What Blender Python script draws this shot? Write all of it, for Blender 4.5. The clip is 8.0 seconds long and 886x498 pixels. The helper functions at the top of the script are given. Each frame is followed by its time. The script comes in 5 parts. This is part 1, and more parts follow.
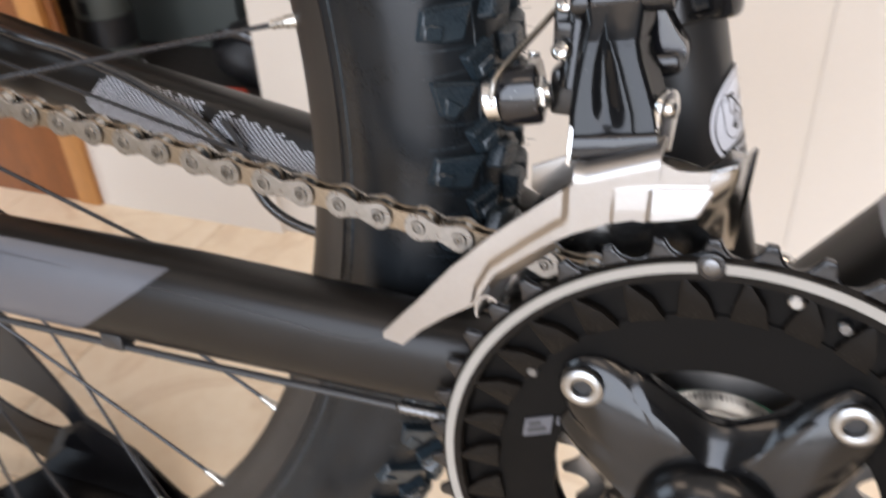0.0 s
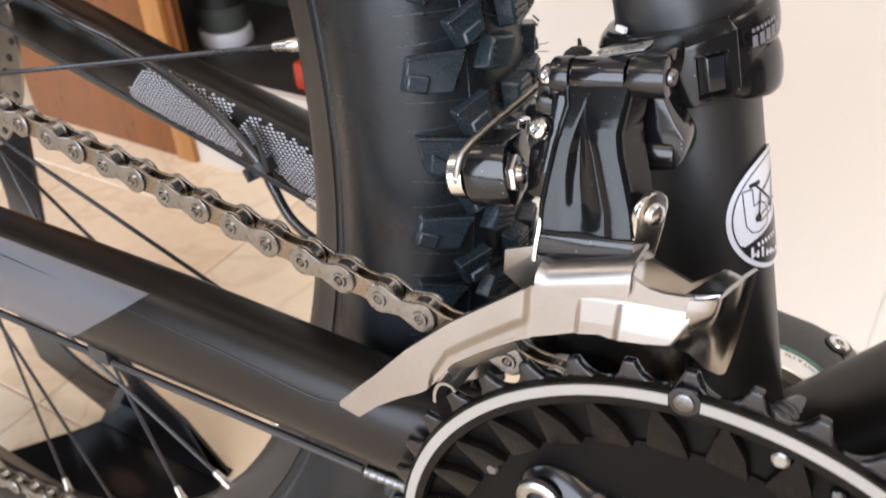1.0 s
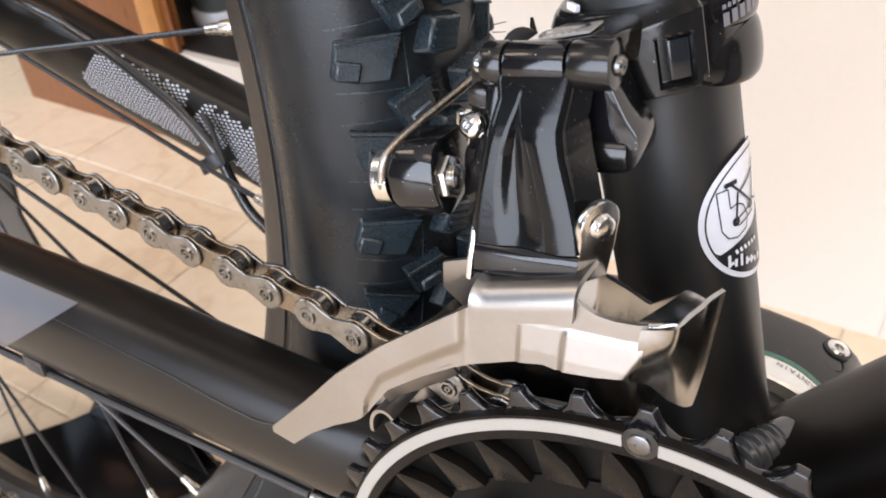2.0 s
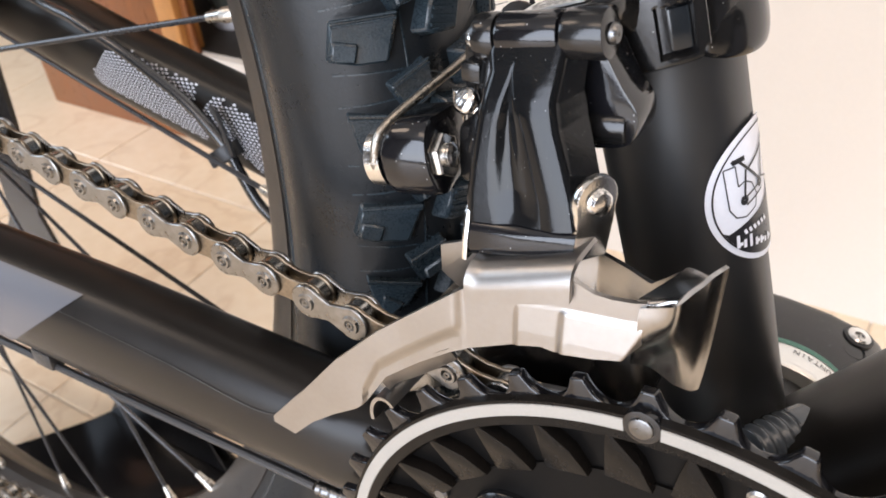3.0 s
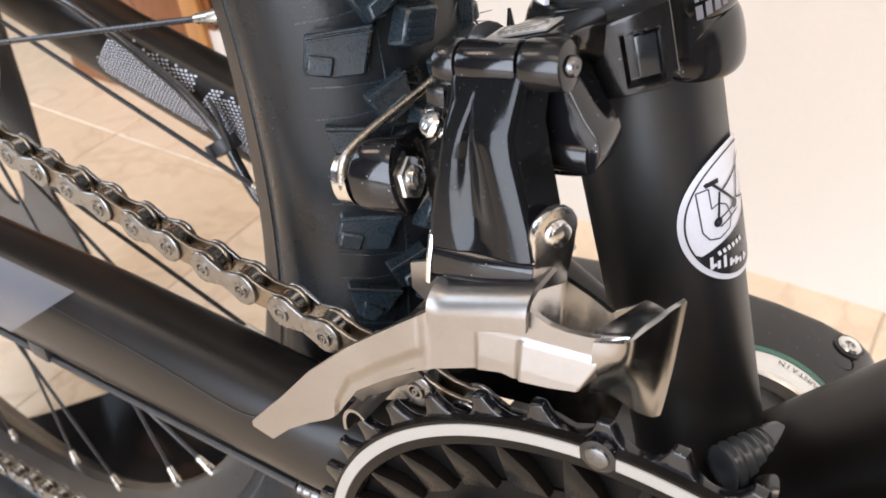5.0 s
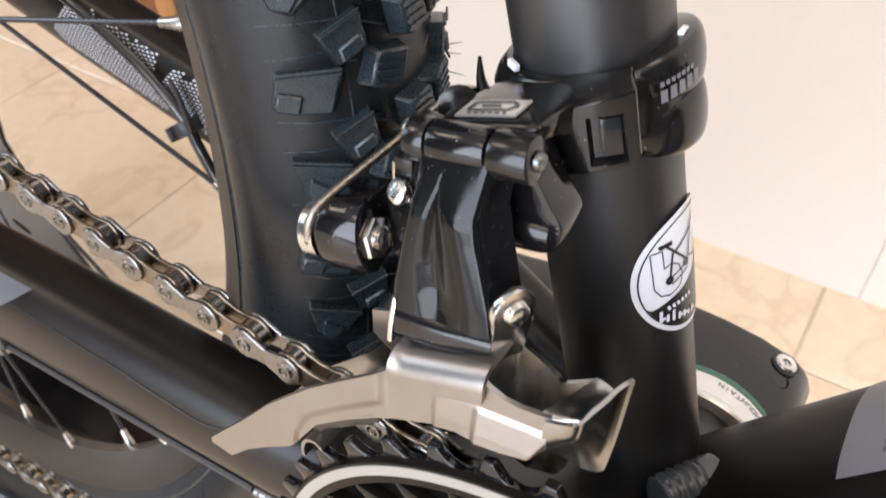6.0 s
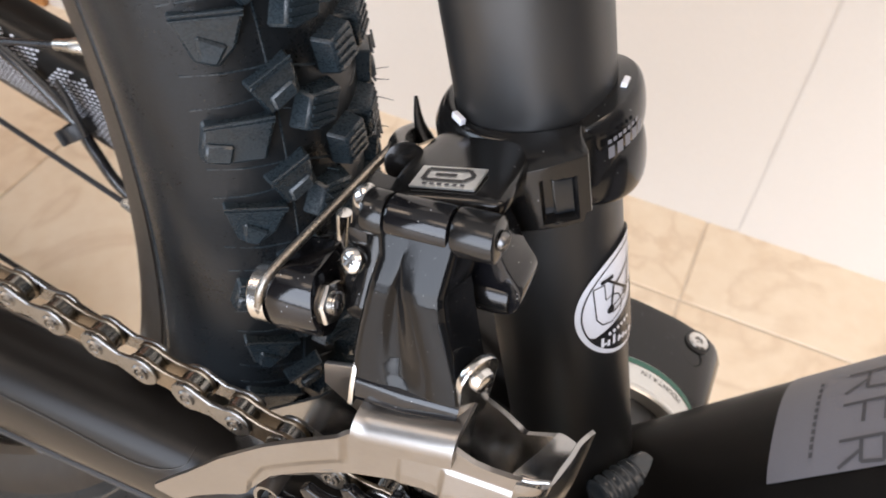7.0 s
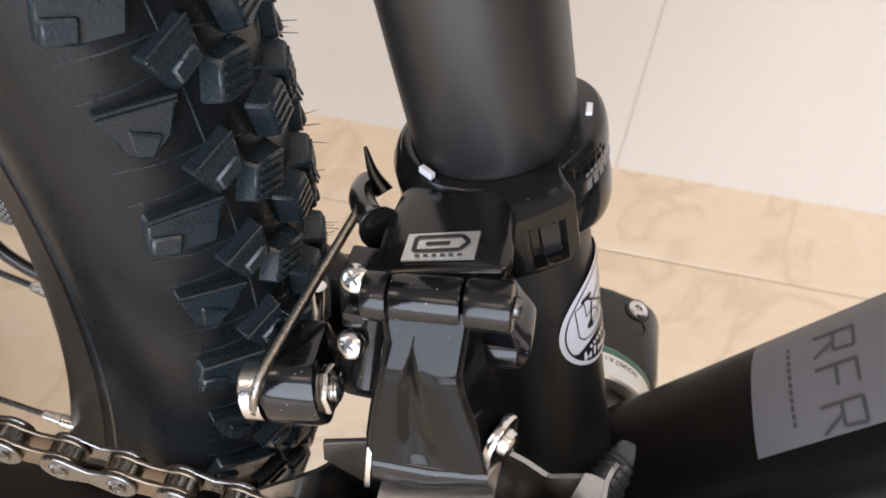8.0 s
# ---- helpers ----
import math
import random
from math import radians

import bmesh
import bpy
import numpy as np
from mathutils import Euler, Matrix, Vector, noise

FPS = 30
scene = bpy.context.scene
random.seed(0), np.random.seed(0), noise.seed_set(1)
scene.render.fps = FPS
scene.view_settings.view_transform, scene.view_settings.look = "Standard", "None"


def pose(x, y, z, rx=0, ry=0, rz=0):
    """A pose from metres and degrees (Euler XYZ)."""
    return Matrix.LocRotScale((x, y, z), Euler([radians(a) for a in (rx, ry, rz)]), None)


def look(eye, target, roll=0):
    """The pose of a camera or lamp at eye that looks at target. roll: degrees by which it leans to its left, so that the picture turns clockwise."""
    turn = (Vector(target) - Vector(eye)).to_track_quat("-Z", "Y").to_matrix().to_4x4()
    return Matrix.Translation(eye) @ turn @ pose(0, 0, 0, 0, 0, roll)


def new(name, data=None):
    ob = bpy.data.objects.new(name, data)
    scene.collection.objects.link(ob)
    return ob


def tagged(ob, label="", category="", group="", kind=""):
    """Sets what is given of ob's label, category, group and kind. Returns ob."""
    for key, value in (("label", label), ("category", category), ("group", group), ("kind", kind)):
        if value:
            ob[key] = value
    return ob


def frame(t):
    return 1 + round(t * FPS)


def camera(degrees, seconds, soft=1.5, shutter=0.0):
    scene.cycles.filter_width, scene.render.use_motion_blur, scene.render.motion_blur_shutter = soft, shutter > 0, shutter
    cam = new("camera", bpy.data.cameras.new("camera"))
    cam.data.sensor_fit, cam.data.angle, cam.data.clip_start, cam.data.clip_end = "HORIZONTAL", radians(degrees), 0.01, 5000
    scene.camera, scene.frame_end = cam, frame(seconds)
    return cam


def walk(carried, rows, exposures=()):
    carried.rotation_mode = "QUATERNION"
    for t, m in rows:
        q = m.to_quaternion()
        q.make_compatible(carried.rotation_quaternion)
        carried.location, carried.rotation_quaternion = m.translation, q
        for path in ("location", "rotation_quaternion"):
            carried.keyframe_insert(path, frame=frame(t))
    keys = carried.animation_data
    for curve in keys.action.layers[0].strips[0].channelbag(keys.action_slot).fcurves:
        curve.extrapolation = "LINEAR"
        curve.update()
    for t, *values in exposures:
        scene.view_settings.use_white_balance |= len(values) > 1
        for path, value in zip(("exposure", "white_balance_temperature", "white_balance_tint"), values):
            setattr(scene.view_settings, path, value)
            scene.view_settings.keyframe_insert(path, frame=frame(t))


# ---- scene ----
cam = camera(56.0, 8.0, soft=1.7, shutter=0.45)
cam.data.dof.use_dof, cam.data.dof.focus_distance, cam.data.dof.aperture_fstop = True, 0.168, 40.0
# path: a hand-held drift round the front derailleur of a parked bicycle (seconds, metres, degrees)
ROWS = [
    (0.0, -0.00676, -0.23283, 0.52432, 56.319, 2.775, 20.382),
    (0.2, -0.00255, -0.22079, 0.52743, 56.86, 4.678, 23.241),
    (0.5, 0.00316, -0.21126, 0.52522, 53.191, 3.443, 26.07),
    (0.8, 0.01442, -0.18953, 0.52996, 53.203, 3.603, 29.066),
    (1.0, 0.01365, -0.18289, 0.5337, 54.212, 2.315, 30.127),
    (1.2, 0.01601, -0.17231, 0.53254, 53.678, 3.161, 32.31),
    (1.5, 0.01548, -0.16371, 0.53135, 53.777, 2.669, 31.724),
    (2.0, 0.01674, -0.1526, 0.52461, 52.589, 3.358, 30.717),
    (2.2, 0.01884, -0.15144, 0.52344, 52.776, 4.198, 31.516),
    (3.3, 0.02071, -0.14787, 0.51772, 52.721, 4.927, 31.624),
    (3.5, 0.01976, -0.14706, 0.51818, 52.712, 4.813, 31.301),
    (4.0, 0.01955, -0.14551, 0.51755, 52.74, 5.263, 31.432),
    (4.5, 0.02479, -0.14567, 0.52105, 52.269, 5.566, 32.307),
    (4.7, 0.02746, -0.14262, 0.52212, 51.97, 5.543, 32.739),
    (5.8, 0.02447, -0.13019, 0.54233, 46.75, 1.928, 34.144),
    (6.0, 0.02022, -0.12704, 0.54705, 46.147, 1.337, 32.862),
    (6.4, 0.01425, -0.12391, 0.55516, 44.892, 0.4, 32.072),
    (6.5, 0.0117, -0.12246, 0.55647, 44.478, -0.287, 30.778),
    (7.0, -0.00072, -0.11687, 0.56404, 41.099, -2.18, 25.05),
    (7.2, -0.00616, -0.11532, 0.56568, 40.259, -2.642, 21.925),
    (7.5, -0.01616, -0.10946, 0.56836, 39.988, -2.379, 17.339),
    (8.0, -0.02739, -0.10558, 0.57081, 38.5, -2.528, 11.715),
]
walk(cam, [(t, pose(x, y, z, rx, ry, rz)) for t, x, y, z, rx, ry, rz in ROWS],
     exposures=[(0.0, -0.08), (0.4, -0.04), (0.8, 0.10), (2.0, 0.25), (4.5, 0.27), (6.0, 0.20), (6.5, 0.11), (7.0, 0.02), (7.5, -0.08), (8.0, -0.26)])

# ---- light ----
world = bpy.data.worlds.new("daylight")
scene.world = world
world.use_nodes = True
_n = world.node_tree.nodes
_sky = _n.new("ShaderNodeTexSky")
_sky.sky_type, _sky.sun_disc, _sky.sun_elevation, _sky.sun_rotation = "NISHITA", False, radians(38), radians(150)
world.node_tree.links.new(_sky.outputs[0], _n["Background"].inputs[0])
_n["Background"].inputs[1].default_value = 0.12


def area(name, m, sx, sy, power, colour):
    lamp = bpy.data.lights.new(name, "AREA")
    lamp.shape, lamp.size, lamp.size_y, lamp.energy, lamp.color = "RECTANGLE", sx, sy, power, colour
    ob = new(name, lamp)
    ob.matrix_world = m
    return ob


# south window daylight; lamps in west opening and at ceiling are added, unseen fill
area("window_daylight_south", look((-0.1, -2.62, 1.27), (-0.1, 0, 1.27)), 2.8, 2.3, 162, (0.792, 0.85, 0.985))
area("west_fill_light", look((-3.18, -1.1, 1.55), (0, -0.6, 1.0)), 1.3, 1.3, 26, (0.78, 0.90, 1.06))
for _x, _y, _w in ((-2.3, -0.75, 13), (-0.5, -1.5, 8), (0.9, -0.45, 13)):
    area("ceiling_fill_light", look((_x, _y, 2.53), (_x, _y, 0)), 1.2, 0.6, _w, (1.0, 0.77, 0.59))

# ---- materials ----


def mat(name, col, rough=0.5, metal=0.0, vary=0.15, big=30.0, fine=900.0, bump=0.0, coat=0.0, rvary=0.1, col2=None, stretch=None, spec=0.5):
    """A surface with variation at two scales: soft patches and fine grain, in metres of the thing itself."""
    m = bpy.data.materials.new(name)
    m.use_nodes = True
    nt = m.node_tree
    N, L = nt.nodes, nt.links
    b = N["Principled BSDF"]
    tc = N.new("ShaderNodeTexCoord")
    mp = N.new("ShaderNodeMapping")
    L.new(tc.outputs["Object"], mp.inputs[0])
    if stretch:
        mp.inputs["Scale"].default_value = stretch
    n1, n2 = N.new("ShaderNodeTexNoise"), N.new("ShaderNodeTexNoise")
    n1.inputs["Scale"].default_value, n2.inputs["Scale"].default_value = big, fine
    n1.inputs["Detail"].default_value, n2.inputs["Detail"].default_value = 4.0, 3.0
    L.new(mp.outputs[0], n1.inputs["Vector"])
    L.new(mp.outputs[0], n2.inputs["Vector"])
    add = N.new("ShaderNodeMath")
    add.operation = "ADD"
    L.new(n1.outputs["Fac"], add.inputs[0])
    L.new(n2.outputs["Fac"], add.inputs[1])
    half = N.new("ShaderNodeMapRange")
    half.inputs["From Min"].default_value, half.inputs["From Max"].default_value = 0.6, 1.4
    L.new(add.outputs[0], half.inputs["Value"])
    mix = N.new("ShaderNodeMix")
    mix.data_type = "RGBA"
    c2 = col2 or [min(1, c * (1 + vary)) for c in col]
    mix.inputs["A"].default_value = (*[c * (1 - vary) for c in col], 1)
    mix.inputs["B"].default_value = (*c2, 1)
    L.new(half.outputs[0], mix.inputs["Factor"])
    L.new(mix.outputs["Result"], b.inputs["Base Color"])
    rr = N.new("ShaderNodeMapRange")
    rr.inputs["To Min"].default_value, rr.inputs["To Max"].default_value = max(0.03, rough - rvary), min(1, rough + rvary)
    L.new(half.outputs[0], rr.inputs["Value"])
    L.new(rr.outputs[0], b.inputs["Roughness"])
    b.inputs["Metallic"].default_value = metal
    b.inputs["Specular IOR Level"].default_value = spec
    if coat:
        b.inputs["Coat Weight"].default_value, b.inputs["Coat Roughness"].default_value = coat, 0.25
    if bump:
        bp = N.new("ShaderNodeBump")
        bp.inputs["Strength"].default_value, bp.inputs["Distance"].default_value = bump, 0.0004
        L.new(n2.outputs["Fac"], bp.inputs["Height"])
        L.new(bp.outputs[0], b.inputs["Normal"])
    return m


PAINT = mat("satin_black_paint", (0.0085, 0.0088, 0.0092), 0.43, vary=0.2, big=60, fine=2500, bump=0.03, rvary=0.04, spec=0.80)
# frame paint copy for the chain stays: their weaker reflections put into the colour
STAYDIM = mat("frame_paint_dimmed_stay", (0.0092, 0.0078, 0.0066), 0.31, vary=0.2, big=60, fine=2500, bump=0.03, rvary=0.04, spec=0.24)
# frame paint darkened for the down tube, its dim upper side put into colour
DOWNDIM = mat("frame_paint_dimmed_down", (0.0062, 0.0054, 0.0047), 0.36, vary=0.2, big=60, fine=2500, bump=0.03, rvary=0.04, spec=0.13)
DECAL = mat("grey_decal", (0.072, 0.073, 0.083), 0.40, vary=0.08, fine=3000, rvary=0.05)
LABEL = mat("pale_grey_decal", (0.15, 0.15, 0.168), 0.45, vary=0.08, fine=3000, rvary=0.05)
DARKPRINT = mat("dark_print", (0.060, 0.060, 0.066), 0.5, vary=0.1)
CLEAR = mat("film_edge", (0.030, 0.026, 0.022), 0.35, vary=0.1)
ANOD = mat("black_anodised", (0.007, 0.0068, 0.0068), 0.17, vary=0.25, big=80, fine=1500, bump=0.03, rvary=0.05, spec=0.45)
RINGBLK = mat("black_ring_alloy", (0.0060, 0.0050, 0.0042), 0.24, vary=0.25, big=60, fine=1200, rvary=0.05, spec=0.10)
GLOSSBLK = mat("glossy_black", (0.005, 0.005, 0.006), 0.11, vary=0.3, big=90, fine=1800, bump=0.03, rvary=0.04, spec=0.5)


def dust(m, amount=0.55, size=0.075, scale=650.0):
    """Sparse pale flecks of dust and fine scratches on a dark glossy part."""
    nt = m.node_tree
    N, L = nt.nodes, nt.links
    b = N["Principled BSDF"]
    tc, vo, sep = N.new("ShaderNodeTexCoord"), N.new("ShaderNodeTexVoronoi"), N.new("ShaderNodeSeparateColor")
    vo.inputs["Scale"].default_value = scale
    L.new(tc.outputs["Object"], vo.inputs["Vector"])
    near, few, both = N.new("ShaderNodeMath"), N.new("ShaderNodeMath"), N.new("ShaderNodeMath")
    near.operation, few.operation, both.operation = "LESS_THAN", "GREATER_THAN", "MULTIPLY"
    near.inputs[1].default_value, few.inputs[1].default_value = size, 1 - amount
    L.new(vo.outputs["Distance"], near.inputs[0])
    L.new(vo.outputs["Color"], sep.inputs[0])
    L.new(sep.outputs[0], few.inputs[0])
    L.new(near.outputs[0], both.inputs[0])
    L.new(few.outputs[0], both.inputs[1])
    mix = N.new("ShaderNodeMix")
    mix.data_type = "RGBA"
    L.new(b.inputs["Base Color"].links[0].from_socket, mix.inputs["A"])
    mix.inputs["B"].default_value = (0.30, 0.30, 0.29, 1)
    L.new(both.outputs[0], mix.inputs["Factor"])
    L.new(mix.outputs["Result"], b.inputs["Base Color"])


CRANKBLK = mat("polished_black_lacquer", (0.004, 0.0040, 0.0042), 0.19, vary=0.3, big=60, fine=1500, bump=0.02, rvary=0.04, spec=0.46)
ARMBLK = mat("glossy_black_flake", (0.0042, 0.0045, 0.0050), 0.14, vary=0.3, big=90, fine=1800, bump=0.03, rvary=0.03, spec=0.27)
dust(GLOSSBLK)
dust(ARMBLK, 0.20, 0.085, 1500)
dust(ANOD, 0.22)
STEEL = mat("pressed_steel", (0.32, 0.304, 0.288), 0.35, metal=1, vary=0.05, big=90, fine=700, rvary=0.03, bump=0.02)
POLISHED = mat("worn_bright_steel", (0.34, 0.335, 0.33), 0.20, metal=1, vary=0.08, big=120, fine=900, rvary=0.05, bump=0.03)
HINGE = mat("dark_hinge_plate", (0.010, 0.012, 0.014), 0.16, vary=0.2, rvary=0.05)
SLOT = mat("dark_slot_steel", (0.16, 0.16, 0.16), 0.35, metal=1, vary=0.2)
CHROME = mat("zinc_plated_steel", (0.66, 0.65, 0.63), 0.17, metal=1, vary=0.1, big=150, fine=2500, bump=0.1, rvary=0.08)
CHAIN = mat("nickel_chain", (0.225, 0.217, 0.205), 0.30, metal=1, vary=0.2, big=140, fine=700, bump=0.03, rvary=0.08)
CHAIN_IN = mat("oiled_chain_plate", (0.22, 0.178, 0.13), 0.36, metal=1, vary=0.3, big=140, fine=1600, bump=0.1, rvary=0.1)
ROLLER = mat("oiled_roller", (0.34, 0.33, 0.31), 0.22, metal=1, vary=0.2, big=200, fine=1500, rvary=0.08)
RUBBER = mat("tyre_rubber", (0.0145, 0.0222, 0.0280), 0.30, vary=0.35, big=70, fine=1800, bump=0.15, rvary=0.10, spec=0.5)
SIDEWALL = mat("tyre_sidewall", (0.0075, 0.0090, 0.0105), 0.32, vary=0.35, big=60, fine=1400, bump=0.12, rvary=0.10, spec=0.27)
RIM = mat("rim_alloy_black", (0.016, 0.013, 0.011), 0.34, vary=0.2, big=50, fine=2000, rvary=0.08)
SPOKE = mat("black_spoke", (0.02, 0.02, 0.022), 0.3, metal=0.3, vary=0.2)
NIPPLE = mat("brass_nipple_silver", (0.50, 0.48, 0.44), 0.30, metal=1, vary=0.1)
# ring alloy copy for the web, darkened: its weak reflections put into the colour
PITBLK = mat("ring_alloy_dimmed", (0.0030, 0.0027, 0.0025), 0.42, vary=0.3, big=60, fine=1200, spec=0.08)
WHITEINLAY = mat("pale_grey_ring_print", (0.26, 0.245, 0.22), 0.42, vary=0.07, big=60, fine=1500, rvary=0.06)
BOLT = mat("dull_bolt_steel", (0.33, 0.325, 0.315), 0.33, metal=1, vary=0.2, big=200, fine=1500, rvary=0.08)
CUP = mat("aluminium_cup", (0.68, 0.68, 0.66), 0.34, metal=0.8, vary=0.05, fine=300, rvary=0.04)
GREEN = mat("green_print", (0.05, 0.16, 0.12), 0.45, vary=0.1)
STICKW = mat("white_sticker", (0.74, 0.75, 0.80), 0.32, vary=0.04, rvary=0.05)
WEAVE = mat("pale_woven_print", (0.60, 0.61, 0.65), 0.4, vary=0.06, rvary=0.05)
STICKB = mat("black_sticker_print", (0.015, 0.015, 0.017), 0.3, vary=0.1, rvary=0.05)
CABLE = mat("steel_cable", (0.28, 0.26, 0.23), 0.3, metal=1, vary=0.3, fine=2200, bump=0.3, stretch=(1, 1, 1))
HOSE = mat("black_hose", (0.012, 0.012, 0.013), 0.22, vary=0.2, rvary=0.06, spec=0.8)
BOOT = mat("dark_grey_rubber_boot", (0.045, 0.052, 0.060), 0.16, vary=0.08, big=60)
STAND = mat("black_lacquered_sheet", (0.008, 0.008, 0.009), 0.16, vary=0.3, big=20, fine=900, bump=0.03, rvary=0.06, spec=0.35)
WHITEPAINT = mat("white_paint", (0.70, 0.643, 0.575), 0.5, vary=0.02, big=3, fine=300, bump=0.1, spec=0.3)
CEIL = mat("unseen_ceiling_grey", (0.45, 0.435, 0.415), 0.8, vary=0.04, big=3, fine=200)
ROOMWALL = mat("unseen_wall_dark", (0.11, 0.10, 0.09), 0.7, vary=0.05, big=3, fine=200)
RECESSDARK = mat("recess_darkness", (0.026, 0.021, 0.018), 0.6, vary=0.2, big=5, fine=120)
WOOD = mat("varnished_wood", (0.19, 0.064, 0.018), 0.34, vary=0.30, big=6, fine=60, bump=0.15, stretch=(7, 7, 1))
WOODEDGE = mat("light_wood_edge", (0.42, 0.19, 0.055), 0.36, vary=0.2, big=8, fine=70, bump=0.15, stretch=(7, 7, 1))
GREYPLASTIC = mat("grey_green_plastic", (0.085, 0.094, 0.086), 0.4, vary=0.15, big=15)
REDPLASTIC = mat("red_plastic", (0.45, 0.045, 0.02), 0.4, vary=0.15, big=15)
BLACKPLASTIC = mat("black_plastic", (0.015, 0.015, 0.016), 0.45, vary=0.2)


def marble(name):
    """Beige polished stone tile: warm ground, cloudy patches and rusty veins, each tile a little different."""
    m = mat(name, (0.82, 0.66, 0.475), 0.20, vary=0.03, big=4, fine=60, rvary=0.05, col2=(0.87, 0.74, 0.57))
    nt = m.node_tree
    N, L = nt.nodes, nt.links
    b = N["Principled BSDF"]
    base = b.inputs["Base Color"].links[0].from_socket
    tc, oi = N.new("ShaderNodeTexCoord"), N.new("ShaderNodeObjectInfo")
    off = N.new("ShaderNodeVectorMath")
    off.operation = "MULTIPLY_ADD"
    off.inputs[1].default_value = (1, 1, 1)
    comb = N.new("ShaderNodeCombineXYZ")
    mul = N.new("ShaderNodeMath")
    mul.operation = "MULTIPLY"
    mul.inputs[1].default_value = 40
    L.new(oi.outputs["Random"], mul.inputs[0])
    L.new(mul.outputs[0], comb.inputs[0])
    L.new(tc.outputs["Object"], off.inputs[0])
    L.new(comb.outputs[0], off.inputs[2])
    nz = N.new("ShaderNodeTexNoise")
    nz.inputs["Scale"].default_value, nz.inputs["Detail"].default_value, nz.inputs["Distortion"].default_value = 5.5, 6, 1.6
    L.new(off.outputs[0], nz.inputs["Vector"])
    ramp = N.new("ShaderNodeValToRGB")
    e = ramp.color_ramp.elements
    e[0].position, e[0].color = 0.475, (0, 0, 0, 1)
    e[1].position, e[1].color = 0.56, (0, 0, 0, 1)
    k = ramp.color_ramp.elements.new(0.515)
    k.color = (1, 1, 1, 1)
    L.new(nz.outputs["Fac"], ramp.inputs[0])
    vein = N.new("ShaderNodeMix")
    vein.data_type = "RGBA"
    vein.inputs["B"].default_value = (0.52, 0.33, 0.19, 1)
    f = N.new("ShaderNodeMath")
    f.operation = "MULTIPLY"
    f.inputs[1].default_value = 0.24
    L.new(ramp.outputs["Color"], f.inputs[0])
    L.new(f.outputs[0], vein.inputs["Factor"])
    L.new(base, vein.inputs["A"])
    tone = N.new("ShaderNodeMix")
    tone.data_type = "RGBA"
    tone.blend_type = "MULTIPLY"
    t2 = N.new("ShaderNodeMapRange")
    t2.inputs["To Min"].default_value, t2.inputs["To Max"].default_value = 0.0, 0.35
    L.new(oi.outputs["Random"], t2.inputs["Value"])
    L.new(t2.outputs[0], tone.inputs["Factor"])
    tone.inputs["B"].default_value = (0.92, 0.80, 0.66, 1)
    L.new(vein.outputs["Result"], tone.inputs["A"])
    L.new(tone.outputs["Result"], b.inputs["Base Color"])
    return m


TILE = marble("beige_stone_tile")
GROUT = mat("tile_joint", (0.60, 0.50, 0.39), 0.8, vary=0.15, big=20, fine=500)

# ---- mesh helpers ----


def finish(bm, bevel=0.0, ang=32, seg=2):
    """Rounds the sharp edges and shades the rest smooth."""
    bmesh.ops.recalc_face_normals(bm, faces=bm.faces)
    lim = radians(ang)
    if bevel:
        es = [e for e in bm.edges if len(e.link_faces) == 2 and e.calc_face_angle(0) > lim]
        bmesh.ops.bevel(bm, geom=es, offset=bevel, segments=seg, profile=0.6, affect="EDGES", clamp_overlap=True)
    for f in bm.faces:
        f.smooth = True
    for e in bm.edges:
        e.smooth = len(e.link_faces) == 2 and e.calc_face_angle(0) < radians(max(ang, 34))
    return bm


def mesh_of(name, bm, material):
    me = bpy.data.meshes.new(name)
    bm.to_mesh(me)
    bm.free()
    me.materials.append(material)
    return me


def part(name, bm, material, parent=None, label=""):
    me = bm if isinstance(bm, bpy.types.Mesh) else mesh_of(name, bm, material)
    ob = new(name, me)
    if parent is not None:
        ob.parent = parent
    if label:
        ob["label"] = label
    return ob


def axis_matrix(a, b):
    a, b = Vector(a), Vector(b)
    return Matrix.Translation(a) @ (b - a).to_track_quat("Z", "Y").to_matrix().to_4x4(), (b - a).length


def cyl(a, b, r, r2=None, seg=32, bm=None):
    bm = bm or bmesh.new()
    m, d = axis_matrix(a, b)
    bmesh.ops.create_cone(bm, cap_ends=True, segments=seg, radius1=r, radius2=r if r2 is None else r2, depth=d, matrix=m @ Matrix.Translation((0, 0, d / 2)))
    return bm


def box(a, b, bm=None, m=None):
    bm = bm or bmesh.new()
    a, b = Vector(a), Vector(b)
    mm = Matrix.Translation((a + b) / 2) @ Matrix.Diagonal((*(b - a), 1))
    bmesh.ops.create_cube(bm, size=1, matrix=(m or Matrix()) @ mm)
    return bm


def grid(rows, bm=None, close_u=False, close_v=False):
    """A skin over rows of points."""
    bm = bm or bmesh.new()
    vs = [[bm.verts.new(p) for p in r] for r in rows]
    nu, nv = len(vs), len(vs[0])
    for i in range(nu if close_u else nu - 1):
        for j in range(nv if close_v else nv - 1):
            q = [vs[i][j], vs[(i + 1) % nu][j], vs[(i + 1) % nu][(j + 1) % nv], vs[i][(j + 1) % nv]]
            bm.faces.new(q)
    return bm, vs


def cap(bm, ring):
    try:
        bm.faces.new(ring)
    except ValueError:
        pass


